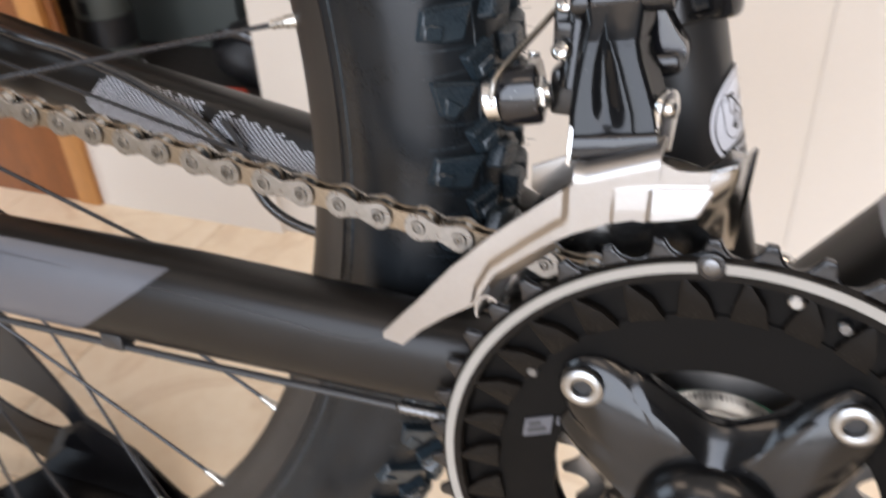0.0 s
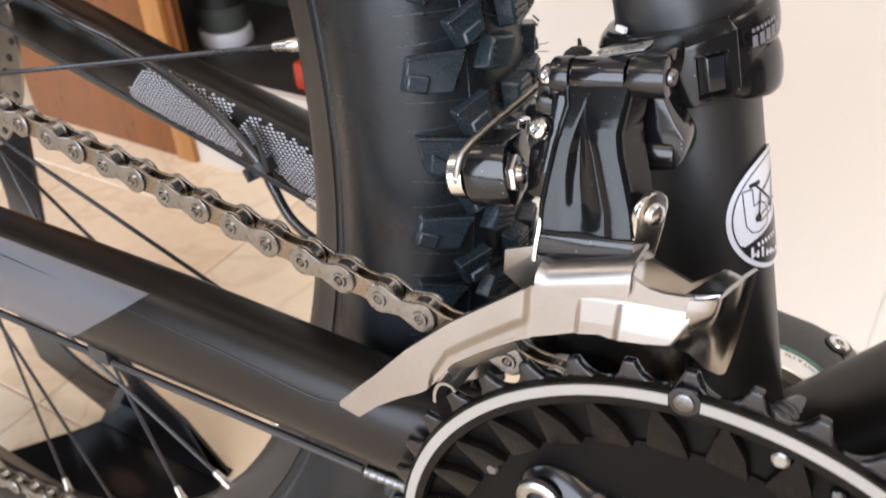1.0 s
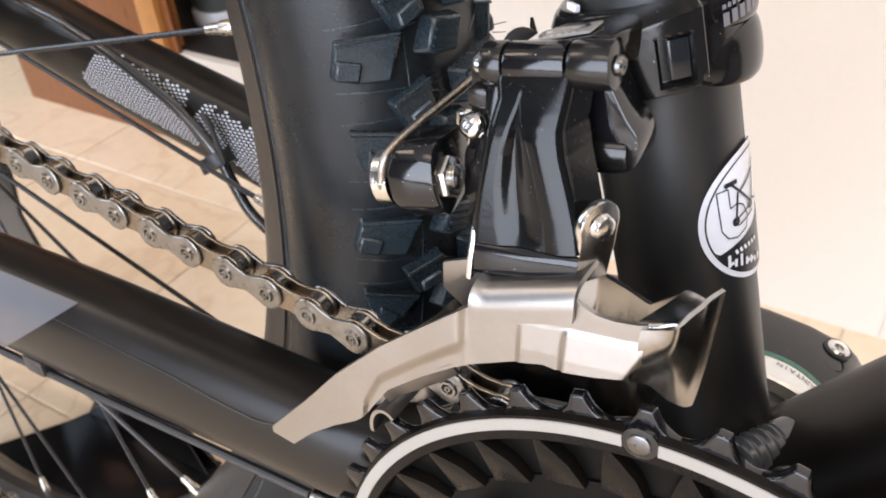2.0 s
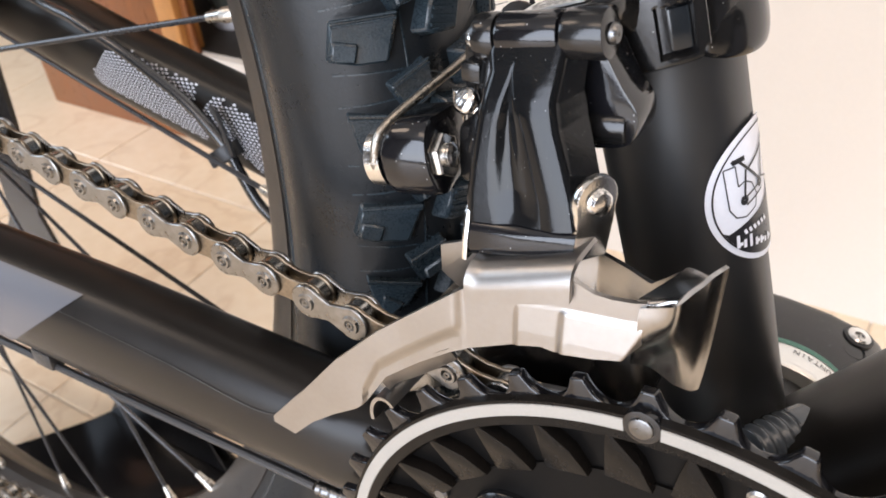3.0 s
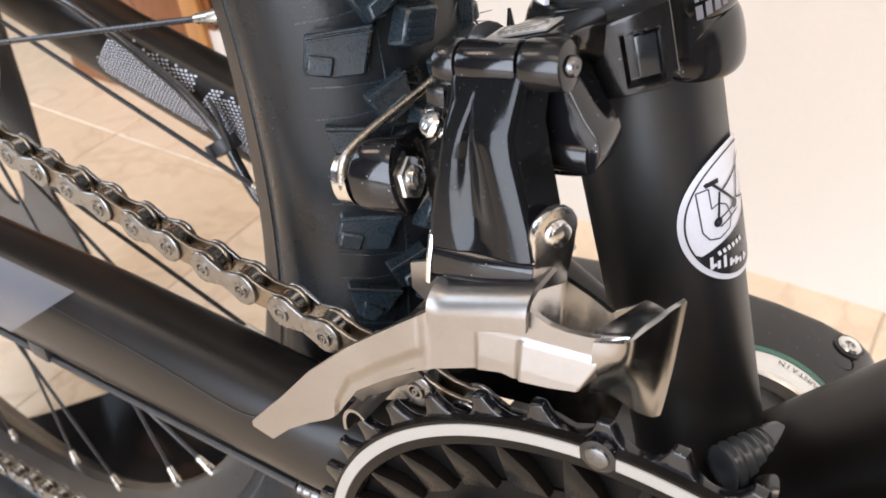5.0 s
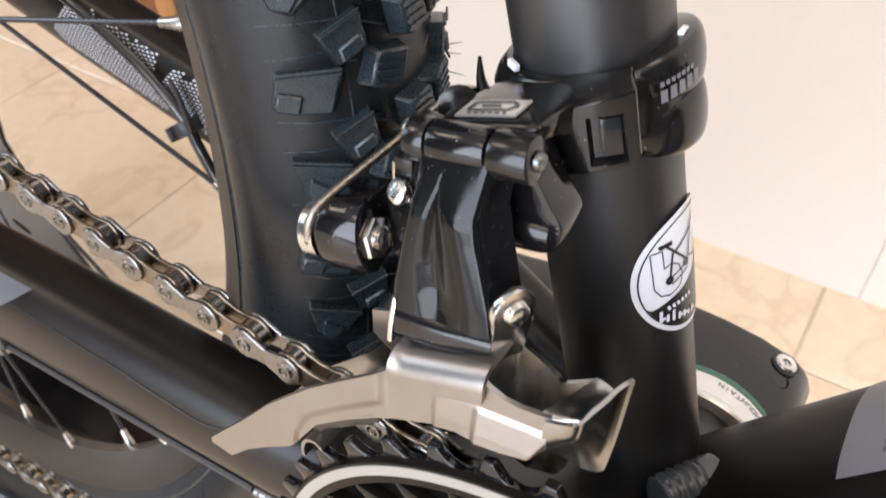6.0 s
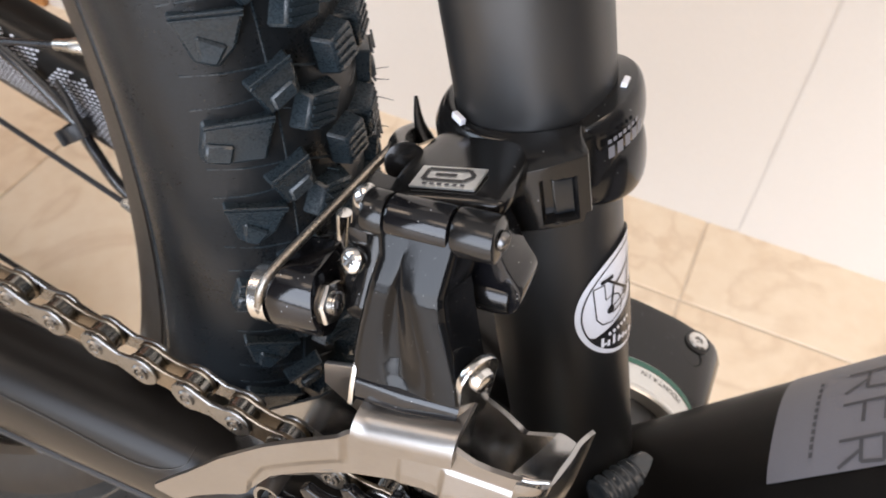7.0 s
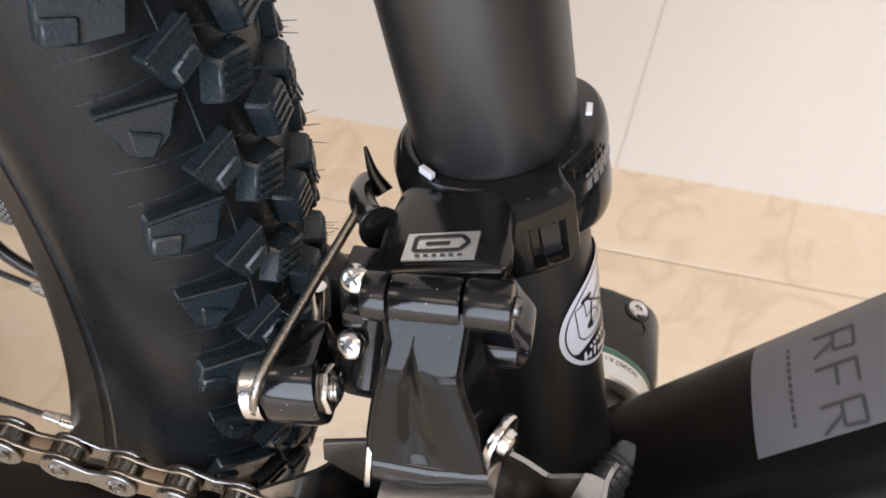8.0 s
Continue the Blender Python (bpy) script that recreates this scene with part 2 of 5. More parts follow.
def sheet(rows, t, bm=None):
    """A bent sheet of thickness t: the skin of rows, offset along its normals, closed at the rim."""
    bm = bm or bmesh.new()
    P = np.array(rows, float)
    du, dv = np.gradient(P, axis=0), np.gradient(P, axis=1)
    n = np.cross(du, dv)
    n /= np.linalg.norm(n, axis=2, keepdims=True) + 1e-12
    Q = P + n * t
    _, A = grid(P.tolist(), bm)
    _, B = grid(Q.tolist(), bm)
    nu, nv = len(A), len(A[0])
    rim = [(i, 0) for i in range(nu)] + [(nu - 1, j) for j in range(1, nv)] + [(i, nv - 1) for i in range(nu - 2, -1, -1)] + [(0, j) for j in range(nv - 2, 0, -1)]
    for k in range(len(rim)):
        (i, j), (i2, j2) = rim[k], rim[(k + 1) % len(rim)]
        bm.faces.new([A[i][j], A[i2][j2], B[i2][j2], B[i][j]])
    return bm


def tube(pts, radii, seg=20, bm=None, caps=True, flat=1.0, up=(0, 0, 1), power=2.0):
    """A swept tube through pts; radii one number or one per point; flat: width over height; power over 2 squares it off."""
    bm = bm or bmesh.new()
    pts = [Vector(p) for p in pts]
    n = len(pts)
    rad = [radii] * n if isinstance(radii, (int, float)) else list(radii)
    fl = [flat] * n if isinstance(flat, (int, float)) else list(flat)
    rows = []
    for i, p in enumerate(pts):
        d = (pts[min(i + 1, n - 1)] - pts[max(i - 1, 0)]).normalized()
        side = d.cross(Vector(up))
        if side.length < 1e-4:
            side = d.cross(Vector((1, 0, 0)))
        side.normalize()
        u = side.cross(d)
        row = []
        for k in range(seg):
            a = math.tau * k / seg
            c, s = math.cos(a), math.sin(a)
            cx = math.copysign(abs(c) ** (2 / power), c)
            sx = math.copysign(abs(s) ** (2 / power), s)
            row.append(p + side * (cx * rad[i] * fl[i]) + u * (sx * rad[i]))
        rows.append(row)
    _, vs = grid(rows, bm, close_v=True)
    if caps:
        cap(bm, vs[0])
        cap(bm, vs[-1])
    return bm


def smooth_path(pts, n=8):
    """Catmull-Rom through pts."""
    p = [Vector(q) for q in pts]
    p = [p[0] * 2 - p[1]] + p + [p[-1] * 2 - p[-2]]
    out = []
    for i in range(1, len(p) - 2):
        for k in range(n):
            t = k / n
            out.append(0.5 * ((2 * p[i]) + (p[i + 1] - p[i - 1]) * t + (2 * p[i - 1] - 5 * p[i] + 4 * p[i + 1] - p[i + 2]) * t * t + (3 * p[i] - p[i - 1] - 3 * p[i + 1] + p[i + 2]) * t ** 3))
    return out + [p[-2]]


def lathe(profile, c, seg=96, a0=0.0, a1=math.tau, bm=None, closed=True):
    """Turns (radius, y) pairs about the line along y through c."""
    bm = bm or bmesh.new()
    full = abs(a1 - a0 - math.tau) < 1e-6
    n = seg if full else seg + 1
    rows = []
    for i in range(n):
        a = a0 + (a1 - a0) * i / seg
        rows.append([(c[0] + r * math.cos(a), c[1] + y, c[2] + r * math.sin(a)) for r, y in profile])
    _, vs = grid(rows, bm, close_u=full, close_v=closed)
    if not full and closed:
        cap(bm, vs[0])
        cap(bm, vs[-1])
    return bm


def plate(outline, y0, y1, bm=None):
    """A flat plate: an outline in x and z, from y0 to y1."""
    bm = bm or bmesh.new()
    a = [bm.verts.new((x, y0, z)) for x, z in outline]
    b = [bm.verts.new((x, y1, z)) for x, z in outline]
    bm.faces.new(a)
    bm.faces.new(b[::-1])
    n = len(a)
    for i in range(n):
        bm.faces.new([a[i], b[i], b[(i + 1) % n], a[(i + 1) % n]])
    return bm


def ring_plate(outer, inner, y0, y1, bm=None):
    """A plate between two closed outlines with as many points each."""
    bm = bm or bmesh.new()
    rows = []
    for o, i in zip(outer, inner):
        rows.append([(o[0], y0, o[1]), (o[0], y1, o[1]), (i[0], y1, i[1]), (i[0], y0, i[1])])
    return grid(rows, bm, close_u=True, close_v=True)[0]


def knots(x, xs, ys):
    return float(np.interp(x, xs, ys))


def bump01(x, a, b, s):
    """1 between a and b, falling to 0 over s."""
    u = min((x - a) / s + 0.5, (b - x) / s + 0.5)
    u = max(0.0, min(1.0, u))
    return u * u * (3 - 2 * u)

# ---- the room ----
WALL_Y = 0.482


def structure(name, bm, material, label, category="", bevel=0.0):
    ob = part(name, finish(bm, bevel), material, None)
    return tagged(ob, label, category or name.split("_")[0], kind="structure")


# floor: a bed of grout with stone tiles laid in it, each tile a piece of its own
floor = structure("floor", box((-3.3, -2.75, -0.12), (3.3, 2.4, -0.0015)), GROUT, "beige polished stone tile floor with fine joints", "floor")
TS, TG = 0.30, 0.0022
_tile = mesh_of("tile", finish(box((-TS / 2 + TG / 2, -TS / 2 + TG / 2, -0.009), (TS / 2 - TG / 2, TS / 2 - TG / 2, 0.0)), 0.0008, seg=1), TILE)
_rand = random.Random(7)
for i in range(-11, 11):
    for j in range(-10, 7):
        x, y = 0.018 + TS * (i + 0.5), 0.378 + TS * (j + 0.5)
        if abs(x) < 3.2 and -2.6 < y < 0.62 or -2.6 < x < -0.9 and 0.6 < y < 2.3:
            t = part("tile", _tile, TILE, floor)
            t.matrix_local = pose(x, y, _rand.uniform(-0.0001, 0.0), 0, 0, 90 * _rand.randrange(4))

# the wall behind the bicycle: two plastered boards with an upright joint, and a recess further along
structure("wall_north", box((0.047, WALL_Y, -0.02), (3.3, WALL_Y + 0.12, 2.6)), WHITEPAINT, "white painted wall with one upright joint", "wall", 0.0008)
bm = box((-0.50, WALL_Y, -0.02), (0.0455, WALL_Y + 0.12, 2.6))
box((-1.08, WALL_Y, 1.30), (-0.50, WALL_Y + 0.12, 2.6), bm)
box((-1.08, WALL_Y - 0.008, -0.02), (-0.50, WALL_Y + 0.12, 0.125), bm)
box((-3.3, WALL_Y, 2.1), (-1.08, WALL_Y + 0.12, 2.6), bm)
box((-3.3, WALL_Y, -0.02), (-2.3, WALL_Y + 0.12, 2.1), bm)
structure("wall_north_left", bm, WHITEPAINT, "white painted wall with an open recess and a doorway", "wall", 0.0008)
# recess sides, back and thin floor sheet; its darkness is put into their colour
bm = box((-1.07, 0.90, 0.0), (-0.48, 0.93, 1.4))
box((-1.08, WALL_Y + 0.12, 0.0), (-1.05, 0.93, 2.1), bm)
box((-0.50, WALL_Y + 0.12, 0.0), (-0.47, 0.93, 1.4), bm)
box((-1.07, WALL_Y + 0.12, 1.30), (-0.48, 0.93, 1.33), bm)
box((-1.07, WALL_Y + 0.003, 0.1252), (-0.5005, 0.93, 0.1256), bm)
structure("recess_lining", bm, RECESSDARK, "wall recess surfaces with its darkness put into their colour", "recess")
structure("wall_backing", box((0.0457, WALL_Y + 0.0012, 0), (0.0468, WALL_Y + 0.10, 2.6)), WHITEPAINT, "white filler in the wall joint", "wall")


def holed_wall(name, along, u0, u1, at, thick, win, label):
    """A wall with one window opening; win: u0, u1, z0, z1."""
    bm = bmesh.new()

    def piece(a, b, c, d):
        if along == "x":
            box((a, at, c), (b, at + thick, d), bm)
        else:
            box((at, a, c), (at + thick, b, d), bm)
    piece(u0, win[0], -0.02, 2.6)
    piece(win[1], u1, -0.02, 2.6)
    piece(win[0], win[1], -0.02, win[2])
    piece(win[0], win[1], win[3], 2.6)
    return structure(name, bm, ROOMWALL, label, "wall")


# unseen room walls; their dark colour holds down reflections in the black parts
holed_wall("wall_south", "x", -3.3, 3.3, -2.75, 0.12, (-1.51, 1.31, 0.10, 2.44), "unseen wall, darkened for reflections, with a wide shop window opening")
holed_wall("wall_west", "y", -2.63, 2.4, -3.32, 0.12, (-1.8, -0.4, 0.85, 2.25), "unseen wall, darkened for reflections, with an added window opening")
structure("wall_east", box((3.2, -2.63, -0.02), (3.32, 2.3, 2.6)), ROOMWALL, "unseen plain wall, darkened for reflections", "wall")
structure("wall_hall", box((-3.3, 2.3, -0.02), (3.32, 2.42, 2.6)), ROOMWALL, "unseen plain wall closing the next room, darkened for reflections", "wall")
# unseen ceiling, its grey chosen so upward faces reflect less of it
structure("ceiling", box((-3.3, -2.75, 2.6), (3.3, 2.42, 2.7)), CEIL, "unseen plain ceiling, greyed to dim reflections", "ceiling")

# ---- things along the wall ----


def wooden_cabinet():
    """A varnished wooden cabinet end: side board, lighter solid edge, dark back strip."""
    top = new("wooden_cabinet")
    x0, x1, y0, y1, h = -1.085, -0.795, 0.470, 0.478, 0.95
    top.location = ((x0 + x1) / 2, y0, 0)
    o = Vector((-top.location.x, -top.location.y, 0))

    def p(name, bm, m, label=""):
        ob = part(name, finish(bm, 0.002), m, top, label)
        ob.location = o
    p("front_board", box((x0, y0, 0), (x1, y1 + 0.02, h)), WOOD)
    p("edge_strip", box((x1 + 0.0005, y0 - 0.004, 0), (x1 + 0.033, y1 + 0.02, h)), WOODEDGE, "orange-brown solid wood edge strip")
    p("side_board", box((x1 + 0.0335, y0 + 0.004, 0), (x1 + 0.046, y1 + 0.003, h)), WOOD, "dark brown side board")
    p("top_board", box((x0 - 0.01, y0 - 0.01, h + 0.0005), (x1 + 0.05, y1 + 0.02, h + 0.02)), WOOD)
    tagged(top, "varnished brown wooden cabinet with lighter edge strip, by the wall", "cabinet")


wooden_cabinet()


def bottle():
    top = new("grey_bottle")
    top.location = (-0.776, 0.578, 0.1257)
    body = lathe([(0.0005, 0.02), (0.030, 0.02), (0.033, 0.03), (0.033, 0.22), (0.028, 0.25), (0.016, 0.262), (0.0005, 0.262)], (0, 0, 0), 48, closed=False)
    bmesh.ops.rotate(body, verts=body.verts, matrix=Matrix.Rotation(radians(90), 3, "X"))
    part("body", finish(body), GREYPLASTIC, top)
    base = lathe([(0.0005, 0.0), (0.034, 0.0), (0.035, 0.004), (0.035, 0.016), (0.0335, 0.0195), (0.0005, 0.0195)], (0, 0, 0), 48, closed=False)
    bmesh.ops.rotate(base, verts=base.verts, matrix=Matrix.Rotation(radians(90), 3, "X"))
    part("base_ring", finish(base), STICKW, top, "pale plastic base ring")
    for k in range(5):
        b = box((-0.004 + 0.0, -0.0338, 0.075 + 0.022 * k), (0.008, -0.0325, 0.090 + 0.022 * k))
        part("print_bar", finish(b), BLACKPLASTIC, top)
    part("lid_band", finish(lathe([(0.0335, 0.052), (0.0352, 0.053), (0.0352, 0.088), (0.0335, 0.089)], (0, 0, 0), 48)), BLACKPLASTIC, top, "black plastic band").rotation_euler = (radians(90), 0, 0)
    tagged(top, "grey-green plastic bottle with dark printing in the wall recess", "bottle")


def bag():
    """A soft black bag with a strap, slumped in the recess."""
    top = new("black_bag")
    top.location = (-0.585, 0.625, 0.1257)
    bm = bmesh.new()
    bmesh.ops.create_icosphere(bm, subdivisions=4, radius=1)
    for v in bm.verts:
        n = v.co.normalized()
        s = 1 + 0.10 * noise.noise(n * 2.1) + 0.05 * noise.noise(n * 5.3)
        v.co = Vector((n.x * 0.062 * s, n.y * 0.05 * s, max(0.0, 0.038 + n.z * 0.042 * s)))
    part("body", finish(bm), BLACKPLASTIC, top)
    part("strap", finish(tube(smooth_path([(-0.05, -0.03, 0.05), (-0.02, -0.05, 0.075), (0.02, -0.05, 0.07), (0.05, -0.03, 0.03)]), 0.006, 10, flat=0.4)), HOSE, top)
    tagged(top, "slumped black soft bag with a strap, in the wall recess", "bag")


def red_box():
    top = part("red_box", finish(box((-0.025, -0.016, 0), (0.025, 0.016, 0.033)), 0.005), REDPLASTIC)
    top.location = (-0.572, 0.511, 0.1257)
    tagged(top, "small red plastic box in front of the black bag", "box")
    crate = new("grey_crate")
    crate.location = (-0.768, 0.765, 0.1257)
    part("body", finish(box((-0.098, -0.06, 0), (0.098, 0.06, 0.30)), 0.006), GREYPLASTIC, crate)
    part("lid", finish(box((-0.103, -0.065, 0.3005), (0.103, 0.065, 0.32)), 0.004), GREYPLASTIC, crate)
    tagged(crate, "grey-green plastic crate with a lid at the back of the recess", "crate")


bottle()
bag()
red_box()

# ---- the bicycle: all its measures are in its own frame, with the bottom bracket's centre as origin ----
LEAN_BIKE, BB_UP = -5.134, 0.32129
bicycle = new("bicycle")
bicycle.matrix_world = pose(0, -0.02875, 0, LEAN_BIKE, 0, 0)
tagged(bicycle, "satin black mountain bicycle on a rear stand beside a white wall", "bicycle")


def bike_part(name, bm, material, label="", bevel=0.0, ang=32):
    ob = part(name, finish(bm, bevel, ang) if bm is not None else bpy.data.meshes.new(name), material, bicycle, label)
    ob.location = (0, 0, BB_UP)
    return ob


def sub(name, bm, material, parent, label="", bevel=0.0, ang=32):
    return part(name, finish(bm, bevel, ang), material, parent, label)


def mm(*v):
    return tuple(c * 0.001 for c in v)


# -- frame tubes
def seat_axis(z):
    """Centre of the seat tube at height z."""
    return Vector((-0.0004 - 0.2582 * z, 0.0051 - 0.0297 * z, z))


TUBE_R = 0.0162
bike_part("seat_tube", tube([seat_axis(z) for z in np.linspace(-0.005, 0.46, 30)], [TUBE_R + 0.0020 * max(0, 1 - abs(z) / 0.03) for z in np.linspace(-0.005, 0.46, 30)], 64, up=(0, 1, 0)), PAINT, "round satin black seat tube")
bike_part("bottom_bracket_shell", cyl((0, -0.0345, 0), (0, 0.0345, 0), 0.0215, seg=64), PAINT, "", 0.0012)
bike_part("chainstay_yoke", box(mm(-62, -36, -14), mm(-14, 36, 13)), PAINT, "satin black bridge between the chain stays", 0.0060)
D_DIR = Vector((math.cos(radians(50)), 0, math.sin(radians(50))))
D_UP = Vector((-math.sin(radians(50)), 0, math.cos(radians(50))))


def down_axis(s):
    return D_DIR * s + D_UP * -0.001


down_tube = bike_part("down_tube", tube([down_axis(s) for s in np.linspace(0.0, 0.5, 26)], [0.0170 + 0.004 * min(1, s / 0.15) for s in np.linspace(0.0, 0.5, 26)], 64, flat=1.5, up=D_UP, power=2.7), DOWNDIM, "broad hydroformed satin black down tube")


def down_skin(s, y, lift=0.0003):
    """A place on the down tube's upper skin."""
    h = 0.0170 + 0.004 * min(1, s / 0.15)
    w = h * 1.5
    u = max(0.0, 1 - abs(y / w) ** 2.7) ** (1 / 2.7)
    return down_axis(s) + D_UP * (h * u + lift) + Vector((0, y, 0))


def down_patch(s0, s1, y0, y1, n=10, lift=0.0003):
    rows = [[down_skin(s0 + (s1 - s0) * i / n, y0 + (y1 - y0) * j / n, lift) for j in range(n + 1)] for i in range(n + 1)]
    return grid(rows)[0]


sub("label", down_patch(0.0765, 0.165, -0.0140, 0.0228), LABEL, down_tube, "pale grey printed decal")


def strokes(segs, w, lift, material, parent, surf):
    """Thin printed strokes laid on a skin; segs in the skin's own two measures."""
    for a, b in segs:
        d = Vector(b) - Vector(a)
        side = Vector((-d.y, d.x)).normalized() * (w / 2)
        rows = []
        for i in range(5):
            p = Vector(a) + d * (i / 4)
            rows.append([surf(p.x + side.x, p.y + side.y, lift), surf(p.x - side.x, p.y - side.y, lift)])
        part("print_stroke", finish(grid(rows)[0]), material, parent)


_L = []
for k, y in enumerate((0.0145, 0.004, -0.0065)):
    s = 0.0935
    _L += [((s, y), (s + 0.010, y)), ((s + 0.010, y), (s + 0.010, y - 0.0065)), ((s + 0.005, y), (s + 0.005, y - 0.006))]
    if k != 1:
        _L += [((s + 0.010, y - 0.0065), (s + 0.005, y - 0.006)), ((s + 0.005, y - 0.003), (s, y - 0.0068))]
_L += [((0.0870, 0.0140 - 0.0022 * k), (0.0870, 0.0126 - 0.0022 * k)) for k in range(11)]
strokes(_L, 0.0009, 0.0005, DARKPRINT, down_tube, down_skin)


STAY = {
    -1: ([-0.44, -0.28, -0.18, -0.09, -0.015], [0.070, 0.0535, 0.0480, 0.0440, 0.026], [0.052, 0.0290, 0.0252, 0.0215, 0.006], [0.013, 0.0185, 0.0185, 0.0170, 0.0150]),
    1: ([-0.44, -0.30, -0.20, -0.10, -0.015], [0.0840, 0.0650, 0.0560, 0.0480, 0.026], [0.074, 0.0552, 0.0415, 0.0280, 0.006], [0.020, 0.0178, 0.0180, 0.0165, 0.0150]),
}


def stay_at(side, x):
    """Centre and half height of a chain stay at x; side -1 near, 1 far."""
    xs, ys, zs, rs = STAY[side]
    return Vector((x, side * knots(x, xs, ys), knots(x, xs, zs))), knots(x, xs, rs)


def stay_profile(side):
    """Chain stay: centre line and half heights from the bottom bracket back to the axle."""
    both = [stay_at(side, x) for x in np.linspace(-0.015, -0.44, 40)]
    return [b[0] for b in both], [b[1] for b in both]


def stay_skin(side, x, a, lift=0.0003):
    """A place on the skin of a chain stay: a in degrees, 0 outward, 90 up."""
    p, r = stay_at(side, x)
    c, s = math.cos(radians(a)), math.sin(radians(a))
    pw = 2 / 2.5
    cx, sx = math.copysign(abs(c) ** pw, c), math.copysign(abs(s) ** pw, s)
    return p + Vector((0, side * cx * (r * 0.76 + lift), sx * (r + lift)))


_p, _r = stay_profile(-1)
stay_r = bike_part("chainstay", tube(_p, _r, 48, flat=0.76, power=2.5), STAYDIM, "satin black chain stay with a grey decal")
_p, _r = stay_profile(1)
stay_l = bike_part("chainstay", tube(_p, _r, 48, flat=0.76, power=2.5), STAYDIM, "satin black chain stay with a woven-pattern protector")


def stay_patch(side, x0, x1, a0, a1, nx=14, na=14, slant=0.0, lift=0.0003):
    rows = []
    for i in range(nx + 1):
        row = []
        for j in range(na + 1):
            a = a0 + (a1 - a0) * j / na
            h = math.sin(radians(a))
            xx0 = x0 + slant * math.copysign(abs(h) ** 0.8, h)
            row.append(stay_skin(side, xx0 + (x1 - xx0) * i / nx, a, lift))
        rows.append(row)
    return grid(rows)[0]


sub("decal", stay_patch(-1, -0.2035, -0.40, -52, 64, na=30, slant=0.0245), DECAL, stay_r, "grey painted decal with a slanted end")
# the edge of the clear protective film on the stay
_edge = smooth_path([stay_skin(-1, x, a, 0.0002) for x, a in ((-0.30, 40), (-0.22, 38), (-0.15, 30), (-0.118, 22), (-0.106, 26), (-0.098, 45), (-0.097, 70))], 6)
sub("film_edge", tube(_edge, 0.00014, 6), CLEAR, stay_r, "thin edge of clear film")

# woven protector on the far stay: slanting rows of small pale dashes on a dark field, in two ragged patches
_bm = bmesh.new()
W_P, W_R = 0.0025, 0.00125


def weave_place(x, h):
    """On the stay's inner flank, h above its middle line."""
    r = stay_at(1, x)[1]
    f = max(-0.999, min(0.999, h / r))
    return stay_skin(1, x, 180 - math.degrees(math.asin(math.copysign(abs(f) ** 1.25, f))), 0.0005)


for j in range(-26, 42):
    for i in range(58):
        x = -0.312 + W_P * i + W_P * 0.5 * (j % 2)
        h = W_R * j + 0.20 * (x + 0.245)
        rag = 0.0012 * math.sin(x * 900) + 0.0009 * math.sin(x * 2300)
        first = knots(h, [-0.011, -0.002, 0.0135, 0.018], [-0.300, -0.307, -0.291, -0.280]) < x < knots(h, [-0.011, 0.006, 0.018], [-0.228, -0.2375, -0.2350]) and -0.0070 < h < 0.0142 + rag * 0.6
        second = knots(h, [-0.009, 0.0026, 0.0065, 0.0135], [-0.204, -0.222, -0.2325, -0.226]) < x < -0.176 and h < knots(x, [-0.226, -0.205, -0.180], [0.0135, 0.0130, 0.0085]) + rag and h > -0.0095
        if not (first or second) or abs(h) > 0.0168:
            continue
        c = [weave_place(x + dx * W_P, h + dh * W_R) for dx, dh in ((-0.34, -0.06), (-0.24, 0.22), (0.24, 0.26), (0.34, 0.06), (0.24, -0.22), (-0.24, -0.26))]
        _bm.faces.new([_bm.verts.new(v) for v in c])
_w = sub("woven_pattern", _bm, WEAVE, stay_l, "pale dashes of a woven-look protector film")
tagged(_w, kind="stuff")
_hose = smooth_path([mm(-430, 74, 90), mm(-340, 55.3, 81.0), mm(-313, 51, 78.4), mm(-300, 49.2, 75.6), mm(-278, 46.8, 70.4), mm(-258, 44.8, 63.4), mm(-237.5, 42.9, 55.0), mm(-219, 41.2, 42.5), mm(-211.0, 40.4, 30.5), mm(-201, 39.4, 18.0), mm(-183, 38.2, 11.0), mm(-150, 40, 6)], 10)
hose = bike_part("brake_hose", tube(_hose, 0.0023, 14), HOSE, "black hydraulic brake hose")
tie = bike_part("cable_tie", lathe([(0.0056, -0.0030), (0.0068, -0.0030), (0.0068, 0.0030), (0.0056, 0.0030)], (0, 0, 0), 24), BLACKPLASTIC, "black plastic cable tie", 0.0003)
_td = (Vector(mm(-212.0, 40.5, 32.0)) - Vector(mm(-219, 41.2, 42.5))).normalized()
tie.location = (-0.2160, 0.0412, BB_UP + 0.0392)
tie.rotation_euler = Vector((0, 1, 0)).rotation_difference(_td).to_euler()
sub("tie_head", box((-0.0026, -0.0030, -0.0090), (0.0026, 0.0030, -0.0060)), BLACKPLASTIC, tie, bevel=0.0008)
sub("tie_tail", tube(smooth_path([(0.0060, 0.0020, 0.0), (0.0078, -0.0050, 0.0010), (0.0070, -0.0120, 0.0020), (0.0044, -0.0180, 0.0020)]), 0.0011, 8, flat=2.8), BLACKPLASTIC, tie)

# cable guides and inner gear cable under the near stay
_run = [stay_skin(-1, x, -62, 0.0030) for x in np.linspace(-0.10, -0.40, 16)]
bike_part("gear_cable", tube(_run, 0.0014, 10), BLACKPLASTIC, "black gear cable housing under the chain stay")
bike_part("cable_guide", box(mm(-214.5, -61, 5.6), mm(-204.5, -52, 12.5)), BLACKPLASTIC, "black plastic cable guide", 0.0014)
_fer = [stay_skin(-1, x, -62, 0.0030) for x in (-0.083, -0.099)]
